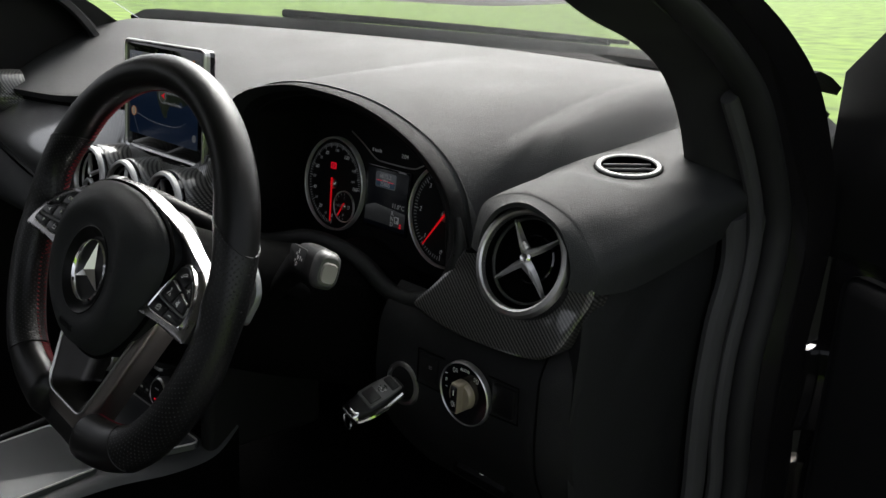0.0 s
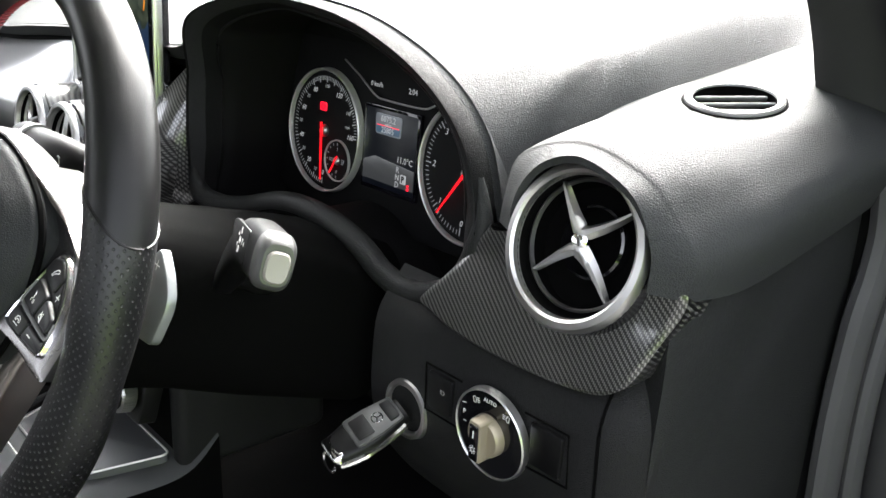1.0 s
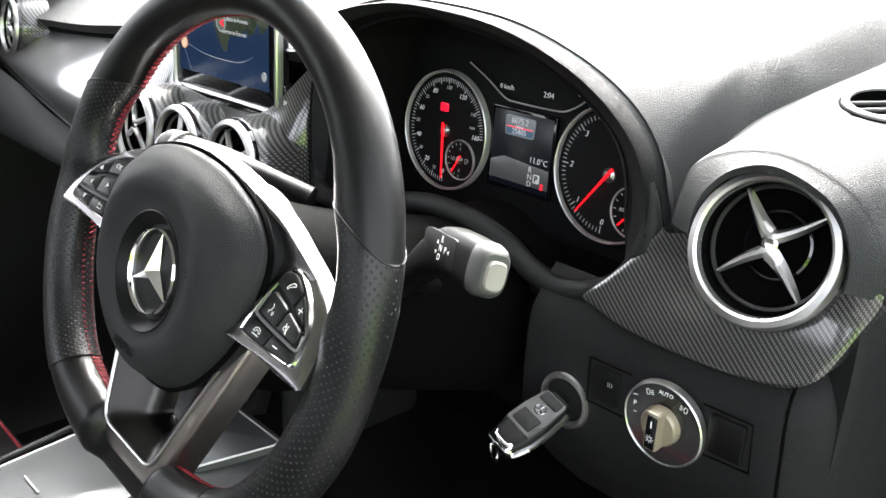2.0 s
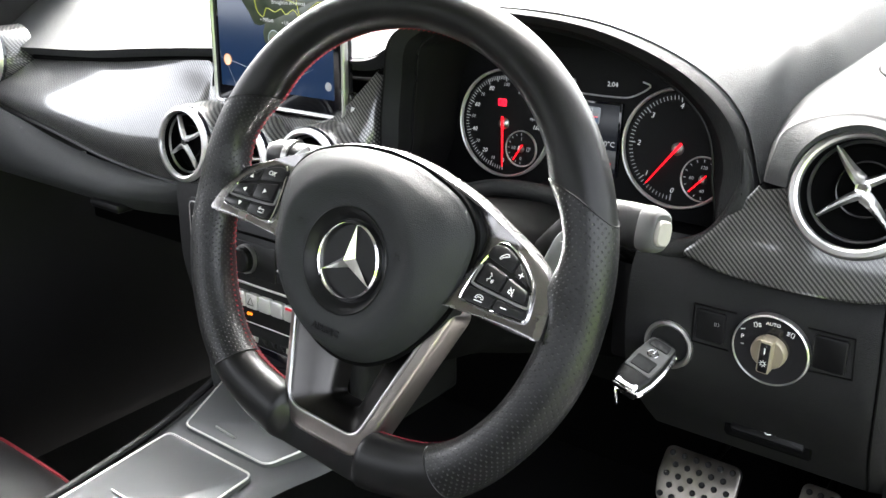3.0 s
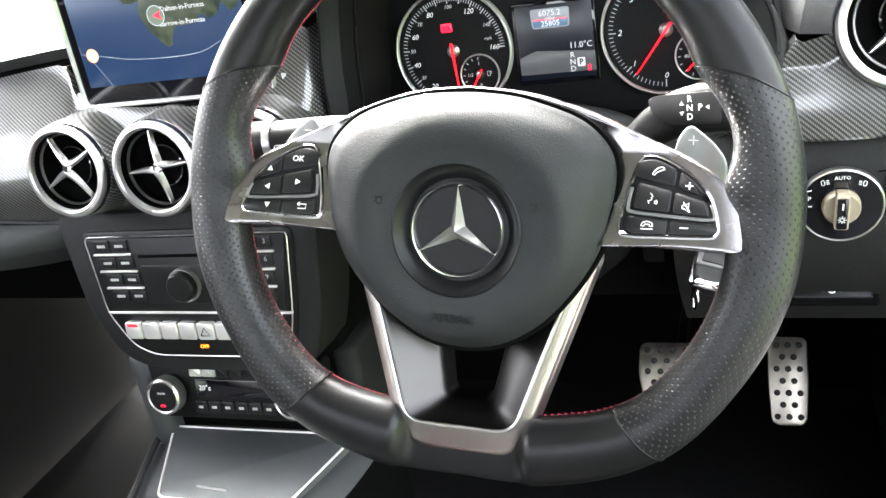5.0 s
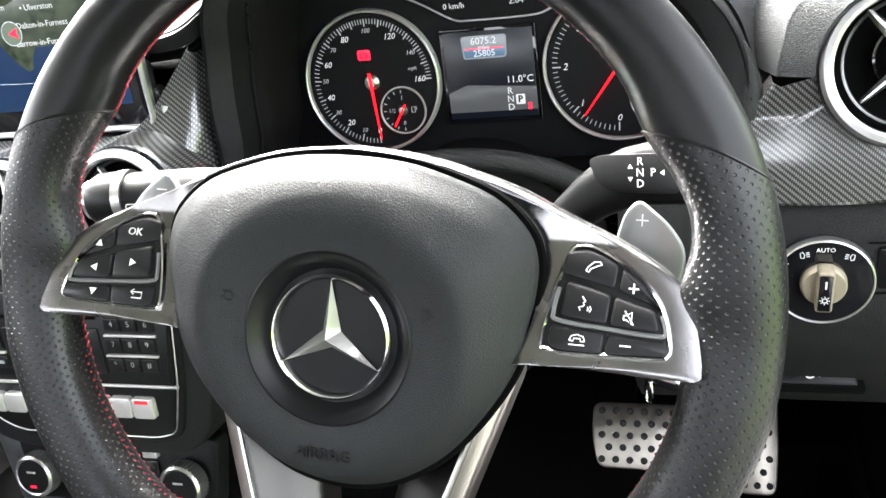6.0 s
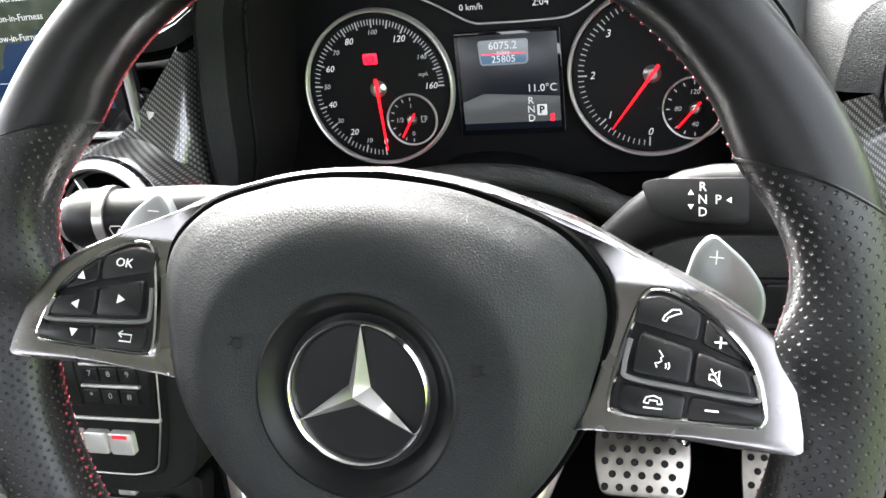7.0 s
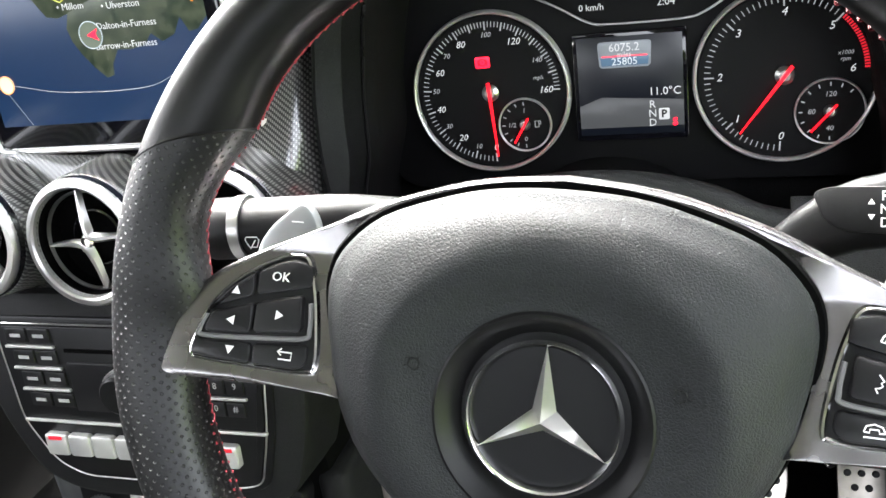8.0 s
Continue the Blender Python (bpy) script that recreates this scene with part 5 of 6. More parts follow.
# ---- round air vents ----
def air_vent(m, deep, spin):
    core = pose(0.0035, 0.0045, 0.0015)
    v = thing("air_vent", m, "round air vent with a silver ring and a four-bladed chrome cross", "air vent", "round air vents")
    part("housing", lathe([(0.046, -deep), (0.0545, -deep + 0.002), (0.0545, -0.004), (0.0535, 0.0)], 56), GLOSS, v, "gloss black housing")
    part("ring", lathe([(0.0540, -0.006), (0.0535, 0.002), (0.0515, 0.0055), (0.0475, 0.0062), (0.0455, 0.0048), (0.0445, 0.0)], 72), SATIN, v, "satin silver ring")
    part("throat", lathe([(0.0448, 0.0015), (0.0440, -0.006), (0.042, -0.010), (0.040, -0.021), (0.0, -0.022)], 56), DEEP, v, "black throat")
    part("inner_ring", lathe([(0.0415, -0.0085), (0.0420, -0.005), (0.0405, -0.0040), (0.0395, -0.0070)], 64, True), SATIN, v, "thin silver inner ring", pose(0.002, 0.002, 0.001))
    part("core_ring", lathe([(0.0235, -0.021), (0.0235, -0.012), (0.0220, -0.011), (0.0215, -0.020)], 40, True), GLOSS, v, "", core)
    for k in range(2):
        a0, a1 = spin + 180 * k - 17, spin + 180 * k + 73
        u0, u1 = [Vector((math.cos(radians(a)), math.sin(radians(a)))) for a in (a0, a1)]
        mid = (u0 + u1).normalized() * 0.0052
        line = spline([u0 * 0.0415, u0 * 0.026, u0 * 0.0125 + mid * 0.25, mid, u1 * 0.0125 + mid * 0.25, u1 * 0.026, u1 * 0.0415], 30)
        bm = bmesh.new()
        rows = []
        for i, q in enumerate(line):
            f = abs(i / 15 - 1)
            d = (line[min(i + 1, 30)] - line[max(i - 1, 0)]).normalized()
            side_w = Vector((-d.y, d.x))
            w = (0.0052 if i > 15 else 0.0036) * (1 - f) ** 0.6 + 0.0010
            z = 0.0035 - 0.007 * f
            o, n = q + side_w * w, q - side_w * w
            rows.append([bm.verts.new((*o, z - 0.0032)), bm.verts.new((*(q + side_w * w * 0.35), z + 0.0008)), bm.verts.new((*(q - side_w * w * 0.35), z + 0.0008)), bm.verts.new((*n, z - 0.0032)), bm.verts.new((*q, z - 0.007))])
        for p, q in zip(rows, rows[1:]):
            for i in range(5):
                bm.faces.new((p[i], p[(i + 1) % 5], q[(i + 1) % 5], q[i]))
        bm.faces.new(rows[-1])
        bm.faces.new(rows[0][::-1])
        part("blade", bm, SATIN, v, "bent silver blade", core, 50)
    part("boss", lathe([(0.0, 0.0042), (0.0042, 0.0038), (0.0060, 0.0018), (0.0065, -0.004), (0.005, -0.012)], 24), CHROME, v, "chrome boss", core)
    return v


first = air_vent(facing(0.645, 0.2785, 1.0135, 17, 2) @ Matrix.Scale(0.965, 4), 0.05, 57)
for x, y, z, tilt, turn, spin in ((-0.1035, 0.204, 0.963, 8, 0, -9), (0.0, 0.203, 0.960, 8, 0, -33), (0.1035, 0.209, 0.962, 8, 0, -5), (-0.652, 0.255, 1.018, 8, -4, -3)):
    copy_thing(first, facing(x, y, z, tilt, turn, spin)).scale = (0.86,) * 3

# oval demister on the pod
dem = thing("demister_vent", pose(0.650, 0.422, 1.0888) @ Vector((0, 0, 1)).rotation_difference(Vector((0.08, -0.17, 1))).to_matrix().to_4x4() @ pose(0, 0, 0, 0, 0, 43) @ Matrix.Scale(0.93, 4), "oval grey demister vent with three slats", "demister vent")
oval = [Vector((0.0350 * math.cos(a), 0.0350 * math.sin(a))) for a in [2 * math.pi * k / 56 for k in range(56)]]
part("rim", band(oval, shrink(oval, 0.0060), [(-0.02, -0.006), (0.0, 0.0022), (0.2, 0.0034), (0.85, 0.0034), (0.97, 0.0026), (1.0, 0.0018)]), GREY_PLASTIC, dem, "pale grey oval rim")
part("rim_gap", tube([Vector((q.x * 1.025, q.y * 1.025, 0.0002)) for q in oval], 0.0010, 6, True), DEEP, dem)
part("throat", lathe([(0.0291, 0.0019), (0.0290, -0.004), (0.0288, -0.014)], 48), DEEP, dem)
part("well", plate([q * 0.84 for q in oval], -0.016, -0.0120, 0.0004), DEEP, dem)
for y in (-0.0150, -0.0010, 0.0130):
    w = 0.0285 * math.sqrt(1 - (y / 0.0290) ** 2)
    part("slat", moved(box(-w, w, -0.0010, 0.0010, -0.0018, 0.0018, 0.0005), pose(0, y, -0.0022, 35, 0, 0)), GREY_PLASTIC, dem)


# ---- steering column and stalks ----
column = thing("steering_column", WHEEL, "black plastic steering column shroud behind the wheel", "steering column")
COL = [(-0.055, 0.060, 0.052), (-0.065, 0.066, 0.060), (-0.10, 0.069, 0.064), (-0.135, 0.067, 0.062), (-0.16, 0.068, 0.062), (-0.22, 0.074, 0.066), (-0.33, 0.078, 0.07)]


def shroud(s, t):
    k = t * (len(COL) - 1)
    i = min(int(k), len(COL) - 2)
    n, w, h = [COL[i][j] + (COL[i + 1][j] - COL[i][j]) * (k - i) for j in range(3)]
    a = 2 * math.pi * s
    co, si = math.cos(a), math.sin(a)
    return Vector((w * math.copysign(abs(co) ** 0.7, co), -0.006 + h * math.copysign(abs(si) ** 0.75, si) * (1.0 if si > 0 else 1.15), n))


bm = surf(shroud, 48, 24, True)
# darker than the other black plastic: shade behind the wheel, put into the colour
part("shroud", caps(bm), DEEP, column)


def stalk(name, pts, radii, flat, mat, parent, label=""):
    return part(name, tube(pts, radii, 14, flat=flat), mat, parent, label)


gear = thing("gear_selector", None, "black gear selector stalk with a pale grey end button", "gear stalk")
tip_at = Vector((0.5450, 0.1335, 1.0030))
ax = (tip_at - Vector((0.44, 0.171, 0.9915))).normalized()
sd = Vector((-0.20, -0.93, 0.30))
sd = (sd - ax * sd.dot(ax)).normalized()
up = sd.cross(ax).normalized()
GM = Matrix.Translation(tip_at) @ Matrix((ax, up, sd)).transposed().to_4x4()


def stalk_body(rows, seg=40):
    """Rounded body along local x; rows of (x, y centre, half height, half depth)."""
    rings = []
    for x, y, h, d in rows:
        ring = []
        for k in range(seg):
            a = 2 * math.pi * k / seg
            co, si = math.cos(a), math.sin(a)
            ring.append((x, y + h * math.copysign(abs(co) ** 0.62, co), d * math.copysign(abs(si) ** 0.62, si)))
        rings.append(ring)
    return moved(stack(rings), GM)


part("body", stalk_body([(-0.122, -0.040, 0.012, 0.008), (-0.108, -0.029, 0.0145, 0.0095), (-0.092, -0.0165, 0.0160, 0.0105), (-0.078, -0.008, 0.0168, 0.0112), (-0.064, -0.003, 0.0172, 0.0116), (-0.05, -0.0005, 0.0174, 0.0117), (-0.03, 0.0, 0.0174, 0.0117), (-0.0085, 0.0, 0.0172, 0.0116)]), PLASTIC, gear, "black stalk body")
part("neck", tube([GM @ Vector((-0.112, -0.033, 0)), (0.42, 0.20, 0.935), (0.39, 0.215, 0.925)], 0.009, 12), PLASTIC, gear)
part("end_collar", stalk_body([(-0.0082, 0.0, 0.0172, 0.0118), (-0.007, 0.0, 0.0176, 0.0121), (0.0, 0.0, 0.0165, 0.0115), (0.0045, 0.0, 0.0145, 0.0102), (0.0062, 0.0, 0.0122, 0.0088)]), STALK_COLLAR, gear, "grey collar")
part("park_button", stalk_body([(0.0055, -0.001, 0.0096, 0.0072), (0.0085, -0.001, 0.0094, 0.0070), (0.0096, -0.001, 0.0084, 0.0062), (0.0092, -0.001, 0.004, 0.003)]), STALK_TIP, gear, "pale grey park button")
GF = GM @ pose(-0.0530, 0.0005, 0.0112)
panel = part("letter_panel", moved(plate(round_poly([(-0.030, 0.0075), (-0.024, -0.006), (-0.014, -0.0105), (0.024, -0.0115), (0.024, 0.0105), (-0.022, 0.0100)], 0.004), -0.002, 0.0006, 0.0004), GF), BUTTON, gear, "black panel with the gear letters")
for w, x, y in (("R", 0.002, 0.0060), ("N", 0.002, 0.0), ("D", 0.002, -0.0060), ("P", 0.0095, 0.0)):
    lettering("gear_letter", w, 0.0062, WHITE_INK, panel, GF @ pose(x, y, 0.0008), 0, 0.0001)
for x, y, turn in ((-0.0038, 0.0034, 0), (-0.0038, -0.0034, 180), (0.0148, 0.0, 90)):
    part("gear_arrow", moved(plate([Vector(p) for p in [(-0.0015, -0.0011), (0.0015, -0.0011), (0.0, 0.0014)]], 0, 0.0002, 0.00005), GF @ pose(x, y, 0.0008, 0, 0, turn)), WHITE_INK, panel)

comb = thing("combination_stalk", None, "black indicator and wiper stalk with a silver end ring", "indicator stalk")
pts = spline([(0.31, 0.165, 0.985), (0.27, 0.140, 1.000), (0.23, 0.126, 1.005), (0.185, 0.120, 1.006)], 24)
part("arm", tube(pts, [0.011 + 0.005 * smooth(k / 24, 0.2, 0.7) for k in range(25)], 16, flat=0.95), PLASTIC, comb)
part("end_ring", tube([(0.186, 0.120, 1.006), (0.180, 0.1195, 1.006)], 0.0172, 20), SATIN, comb, "silver ring")
part("end_barrel", tube([(0.181, 0.1195, 1.006), (0.166, 0.118, 1.006), (0.160, 0.1175, 1.006)], [0.0165, 0.0165, 0.0135], 20), PLASTIC, comb)
part("end_cap", tube([(0.161, 0.1175, 1.006), (0.157, 0.117, 1.006)], 0.0125, 18), SATIN, comb)
part("wiper_sign", strokes([[(-0.004, 0.002), (-0.003, 0.0036), (0.003, 0.0036), (0.004, 0.002), (0.0022, -0.002), (-0.0022, -0.002), (-0.004, 0.002)], [(-0.002, -0.003), (0.002, 0.002)]], 0.0003), WHITE_INK, comb, "", facing(0.195, 0.1035, 1.004, 0))
part("turn_sign", strokes([[(0, -0.003), (0, 0.003)], [(-0.003, 0.002), (0, 0.0036), (0.003, 0.002)]], 0.0004), WHITE_INK, comb, "", facing(0.25, 0.1155, 1.006, 0))

# ---- light switch ----
sw = thing("light_switch", facing(0.5985, 0.2650, 0.8705, -3) @ Matrix.Scale(0.91, 4), "rotary headlamp switch with a silver ring and a pale knob", "light switch")
part("disc", lathe([(0.0, 0.0025), (0.0343, 0.0025), (0.0348, -0.004), (0, -0.004)], 56), GLOSS, sw, "gloss black disc")
part("ring", lathe([(0.0342, 0.0), (0.0343, 0.0032), (0.0350, 0.0040), (0.0360, 0.0030), (0.0365, -0.003)], 72), SATIN, sw, "satin silver ring")
part("knob_base", lathe([(0.0, 0.0105), (0.0148, 0.010), (0.0162, 0.008), (0.0166, 0.002)], 48), KNOB, sw, "champagne knob base")
knob = part("knob", plate(round_poly([(-0.0060, -0.0172), (0.0060, -0.0172), (0.0060, 0.0172), (-0.0060, 0.0172)], 0.0028), 0.004, 0.0180, 0.0016), KNOB, sw, "champagne turning knob", pose(0, 0, 0, 0, 0, -3))
part("knob_face", plate(round_poly([(-0.0046, -0.0155), (0.0046, -0.0155), (0.0046, 0.0145), (-0.0046, 0.0145)], 0.0016), 0.0165, 0.0186, 0.0004), GLOSS, knob)
part("knob_mark", strokes([[(0, 0.004), (0, 0.010)]], 0.0006), WHITE_INK, knob, "", pose(0, 0, 0.0189))
part("lamp_sign", strokes([[(0.0018 * math.cos(a), 0.0018 * math.sin(a)) for a in [k * math.pi / 5 for k in range(11)]]] + [[(0.0026 * math.cos(a), 0.0026 * math.sin(a)), (0.0036 * math.cos(a), 0.0036 * math.sin(a))] for a in [k * math.pi / 4 for k in range(8)]], 0.0003), WHITE_INK, knob, "", pose(0, -0.006, 0.0189))
lettering("auto_word", "AUTO", 0.0048, WHITE_INK, sw, pose(0.001, 0.0275, 0.0028), 0, 0.0001)
lettering("parking_letter", "P", 0.0062, WHITE_INK, sw, pose(-0.0265, 0.008, 0.0028), 0, 0.0001)
side = [[(-0.002, 0.002), (0.0, 0.0026), (0.001, 0.0), (0.0, -0.0026), (-0.002, -0.002), (-0.002, 0.002)], [(0.002, 0.0016), (0.0045, 0.0016)], [(0.002, 0), (0.0045, 0)], [(0.002, -0.0016), (0.0045, -0.0016)]]
part("side_lamp_sign", strokes(side, 0.0003), WHITE_INK, sw, "", pose(-0.0145, 0.0235, 0.0028, 0, 0, 10))
part("low_beam_sign", strokes(side, 0.0003), WHITE_INK, sw, "", pose(0.0185, 0.0215, 0.0028, 0, 0, 170))
part("parking_sign", strokes([[(-0.0285, 0.0155), (-0.0245, 0.0165)], [(-0.0275, 0.0005), (-0.0245, 0.0005)]], 0.0004), WHITE_INK, sw, "", pose(0, 0, 0.0028))
part("fog_sign", strokes([[(-0.0015, -0.002), (-0.0015, 0.002)], [(0.0, -0.002), (0.0, 0.002)], [(0.0015, 0.002), (0.003, 0.0), (0.0015, -0.002)]], 0.0003), DIM_INK, sw, "", pose(-0.0525, 0.0125, 0.0028))

# ---- ignition lock and key ----
lock = thing("ignition_lock", facing(0.5065, 0.2685, 0.8478, 0), "black ignition lock in a silver collar", "ignition lock")
part("collar", lathe([(0.0182, 0.0), (0.0188, 0.0034), (0.0205, 0.0044), (0.0232, 0.0036), (0.0244, -0.002)], 56), SATIN, lock, "silver collar")
part("barrel", lathe([(0.0, -0.004), (0.018, -0.004), (0.0198, 0.002), (0.0202, 0.0)], 40), DEEP, lock)
key = thing("car_key", facing(0.5068, 0.263, 0.8478, -23, -14, -14) @ Matrix.Diagonal((0.98, 0.90, 0.84, 1)), "black and chrome car key in the ignition with a key ring", "car key")
KP = [(-0.0105, -0.0065, 0.0), (-0.0135, -0.0075, 0.012), (-0.0165, -0.0085, 0.032), (-0.0165, -0.0085, 0.052), (-0.0135, -0.0075, 0.068), (-0.0105, -0.0060, 0.074)]


def key_body(s, t):
    k = t * (len(KP) - 1)
    i = min(int(k), len(KP) - 2)
    w, h, z = [KP[i][j] + (KP[i + 1][j] - KP[i][j]) * (k - i) for j in range(3)]
    a = 2 * math.pi * s
    co, si = math.cos(a), math.sin(a)
    return Vector((w * math.copysign(abs(co) ** 0.55, co), h * math.copysign(abs(si) ** 0.55, si), z))


part("body", caps(surf(key_body, 40, 20, True)), PLASTIC, key, "black key body")
for side in (0.0, 0.5):
    part("side_rail", tube([key_body(side, 0.1 + 0.08 * k) + Vector((0, -0.002, 0)) for k in range(11)], 0.0030, 8), CHROME, key, "chrome side rail")
bm = plate(round_poly([(-0.0125, 0.004), (0.0125, 0.004), (0.0150, 0.030), (0.0145, 0.052), (-0.0145, 0.052), (-0.0150, 0.030)], 0.003), 0, 0.0022, 0.0008)
top_face = part("top_face", moved(bm, Matrix(((1, 0, 0, 0), (0, 0, 1, 0.0072), (0, 1, 0, 0), (0, 0, 0, 1)))), STALK_COLLAR, key, "dark grey key face")
part("end_cap", box(-0.0125, 0.0125, -0.0078, 0.0072, 0.062, 0.0765, 0.0035, 3), CHROME, key, "chrome end cap of the key")
KF = Matrix(((1, 0, 0, 0), (0, 0, 1, 0.0095), (0, 1, 0, 0), (0, 0, 0, 1)))
part("key_button", moved(plate(round_poly([(-0.0105, 0.032), (0.0105, 0.032), (0.0105, 0.048), (-0.0105, 0.048)], 0.002), -0.001, 0.0008, 0.0005), KF), BUTTON, top_face)
part("key_button", moved(plate(round_poly([(-0.0095, 0.006), (0.0095, 0.006), (0.0105, 0.016), (-0.0105, 0.016)], 0.002), -0.001, 0.0008, 0.0005), KF), BUTTON, top_face)
ringp = [[(0.0050 * math.cos(a), 0.024 + 0.0050 * math.sin(a)) for a in [k * math.pi / 10 for k in range(21)]]] + [[(0, 0.024), (0.0048 * math.sin(radians(a)), 0.024 - 0.0048 * math.cos(radians(a)))] for a in (0, 120, 240)]
part("key_emblem", moved(strokes(ringp, 0.0005), KF @ pose(0, 0, 0.0003)), CHROME, top_face)
part("key_ring", tube([Vector((-0.008 + 0.003 * math.sin(a), -0.017 - 0.014 * math.cos(a), 0.076 + 0.005 * math.sin(a))) for a in [2 * math.pi * k / 28 for k in range(28)]], 0.0012, 6, True), CHROME, key, "small steel key ring")

# ---- pedals ----
def pedal(name, m, w, h, cols, rows_n, label):
    p = thing(name, m, label, "pedal")
    out = round_poly([(-w * 0.86, -h), (w * 0.86, -h), (w, -h * 0.1), (w * 0.97, h), (-w * 0.97, h), (-w, -h * 0.1)], 0.013, 6)
    part("pad", plate(out, -0.006, 0.002, 0.002), STEEL, p, "brushed steel pedal plate")
    stud = lathe([(0.0, 0.0046), (0.0030, 0.0044), (0.0040, 0.0032), (0.0044, 0.0012)], 12)
    me = mesh_of("stud", stud, RUBBER)
    for i in range(rows_n):
        odd = i % 2
        for j in range(cols - odd):
            ob = new("stud", me)
            ob.parent = p
            ob.matrix_local = pose((j - (cols - 1) / 2) * 2 * w / (cols + 0.5) + odd * w / (cols + 0.5), (i - (rows_n - 1) / 2) * 2 * h / (rows_n + 0.4), 0.001)
    part("lever", tube(spline([(0, 0, -0.004), (0.0, 0.05, -0.05), (0.0, 0.12, -0.16), (0.0, 0.20, -0.42)], 16), 0.008, 8), PLASTIC, p)
    return p


pedal("brake_pedal", facing(0.425, 0.600, 0.480, 38), 0.056, 0.040, 6, 5, "brushed steel brake pedal with black rubber studs")
pedal("accelerator_pedal", facing(0.566, 0.670, 0.422, 34), 0.027, 0.062, 3, 7, "tall brushed steel accelerator pedal with black rubber studs")


# ---- screen on the dashboard ----
nav = thing("navigation_screen", facing(0.007, 0.262, 1.084, 2), "tablet-like navigation screen showing a coastal map", "screen")
W, H = 0.108, 0.074
part("case", plate(round_poly([(-W, -H), (W, -H), (W, H), (-W, H)], 0.009), -0.014, 0.0, 0.002), GLOSS, nav, "gloss black case")
o = round_poly([(-W, -H), (W, -H), (W, H), (-W, H)], 0.009)
part("edge", band(o, shrink(o, 0.0024), [(-0.15, -0.007), (-0.1, -0.001), (0.3, 0.0008), (1.0, 0.0002)]), SATIN, nav, "thin silver edge")
part("rim", tube([Vector((q.x, q.y, 0.0008)) for q in o], 0.0022, 8, True), SATIN, nav, "silver rim of the screen")
part("glass", plate(round_poly([(-W + 0.003, -H + 0.003), (W - 0.003, -H + 0.003), (W - 0.003, H - 0.003), (-W + 0.003, H - 0.003)], 0.007), -0.001, 0.0008, 0.0004), SCREEN_BLACK, nav)
part("sea", plate([Vector(p) for p in [(-0.096, -0.0545), (0.094, -0.0545), (0.094, 0.060), (-0.096, 0.060)]], 0, 0.0011, 0.0001), MAP_SEA, nav, "dark blue sea of the map")
land = [(-0.050, 0.060), (-0.042, 0.046), (-0.031, 0.034), (-0.022, 0.021), (-0.013, 0.0195), (-0.004, 0.022), (-0.008, 0.012), (-0.006, 0.003), (-0.001, -0.006), (0.007, -0.016), (0.015, -0.0235), (0.021, -0.022), (0.0225, -0.014), (0.029, -0.005), (0.040, -0.0055), (0.052, -0.003), (0.058, 0.004), (0.066, -0.002), (0.076, 0.002), (0.083, 0.013), (0.088, 0.003), (0.095, 0.004), (0.103, 0.012), (0.103, 0.060)]
part("land", plate([Vector((x - 0.009, y)) for x, y in land], 0, 0.0014, 0.0001), MAP_LAND, nav, "dark green land of the map")
for r in ([(-0.020, 0.050), (-0.016, 0.036), (-0.006, 0.030), (0.000, 0.040), (0.014, 0.036), (0.024, 0.040), (0.032, 0.034), (0.044, 0.040), (0.054, 0.032), (0.064, 0.038), (0.084, 0.050), (0.100, 0.046)], [(0.048, 0.060), (0.050, 0.046), (0.054, 0.032)], [(-0.020, 0.050), (0.004, 0.053), (0.034, 0.050), (0.050, 0.046)]):
    part("road", tube([Vector((x - 0.009, y, 0.0016)) for x, y in spline([Vector(q) for q in r], 30)], 0.0005, 4), MAP_ROAD, nav)
part("main_road", tube([Vector((x - 0.009, y, 0.0016)) for x, y in spline([Vector(q) for q in [(0.092, 0.060), (0.0965, 0.046), (0.0975, 0.032), (0.095, 0.022)]], 20)], 0.0009, 4), MAP_ORANGE, nav, "orange main road on the map")
for r in ([(-0.102, -0.014), (-0.087, -0.021), (-0.058, -0.026), (-0.030, -0.031), (0.016, -0.033), (0.050, -0.031), (0.072, -0.023)], [(-0.074, -0.030), (-0.060, -0.054)]):
    part("ferry_line", tube([Vector((max(-0.095, x - 0.009), y, 0.0013)) for x, y in spline([Vector(q) for q in r], 30)], 0.0003, 4), LCD_CARD, nav)
lettering("clock", "2:04", 0.0085, LIT, nav, pose(-0.082, 0.052, 0.0016), 0, 0.0001)
for w, x, y, s in (("• Millom", 0.000, 0.0265, 0.0066), ("• Ulverston", 0.040, 0.0245, 0.0066), ("Dalton-in-Furness", 0.041, 0.0115, 0.0066), ("Barrow-in-Furness", 0.037, -0.0020, 0.0066), ("Broughton in Furness", 0.036, 0.047, 0.0062)):
    lettering("place_name", w, s, LIT, nav, pose(x - 0.009, y, 0.0018), 0, 0.0001)
part("position_disc", lathe([(0.0, 0.0022), (0.0088, 0.0022), (0.0094, 0.0016), (0.0, 0.0016)], 32), MAP_DISC, nav, "", pose(0.002, 0.0065, 0))
part("position_ring", tube([Vector((0.002 + 0.0092 * math.cos(a), 0.0065 + 0.0092 * math.sin(a), 0.0023)) for a in [k * math.pi / 16 for k in range(32)]], 0.0004, 4, True), MAP_GREY, nav)
part("position_arrow", plate([Vector(p) for p in [(-0.005, 0.0), (0.004, 0.004), (0.002, 0.0), (0.004, -0.004)]], 0.0022, 0.0026, 0.0001), LIT_RED, nav, "", pose(0.004, 0.0065, 0))
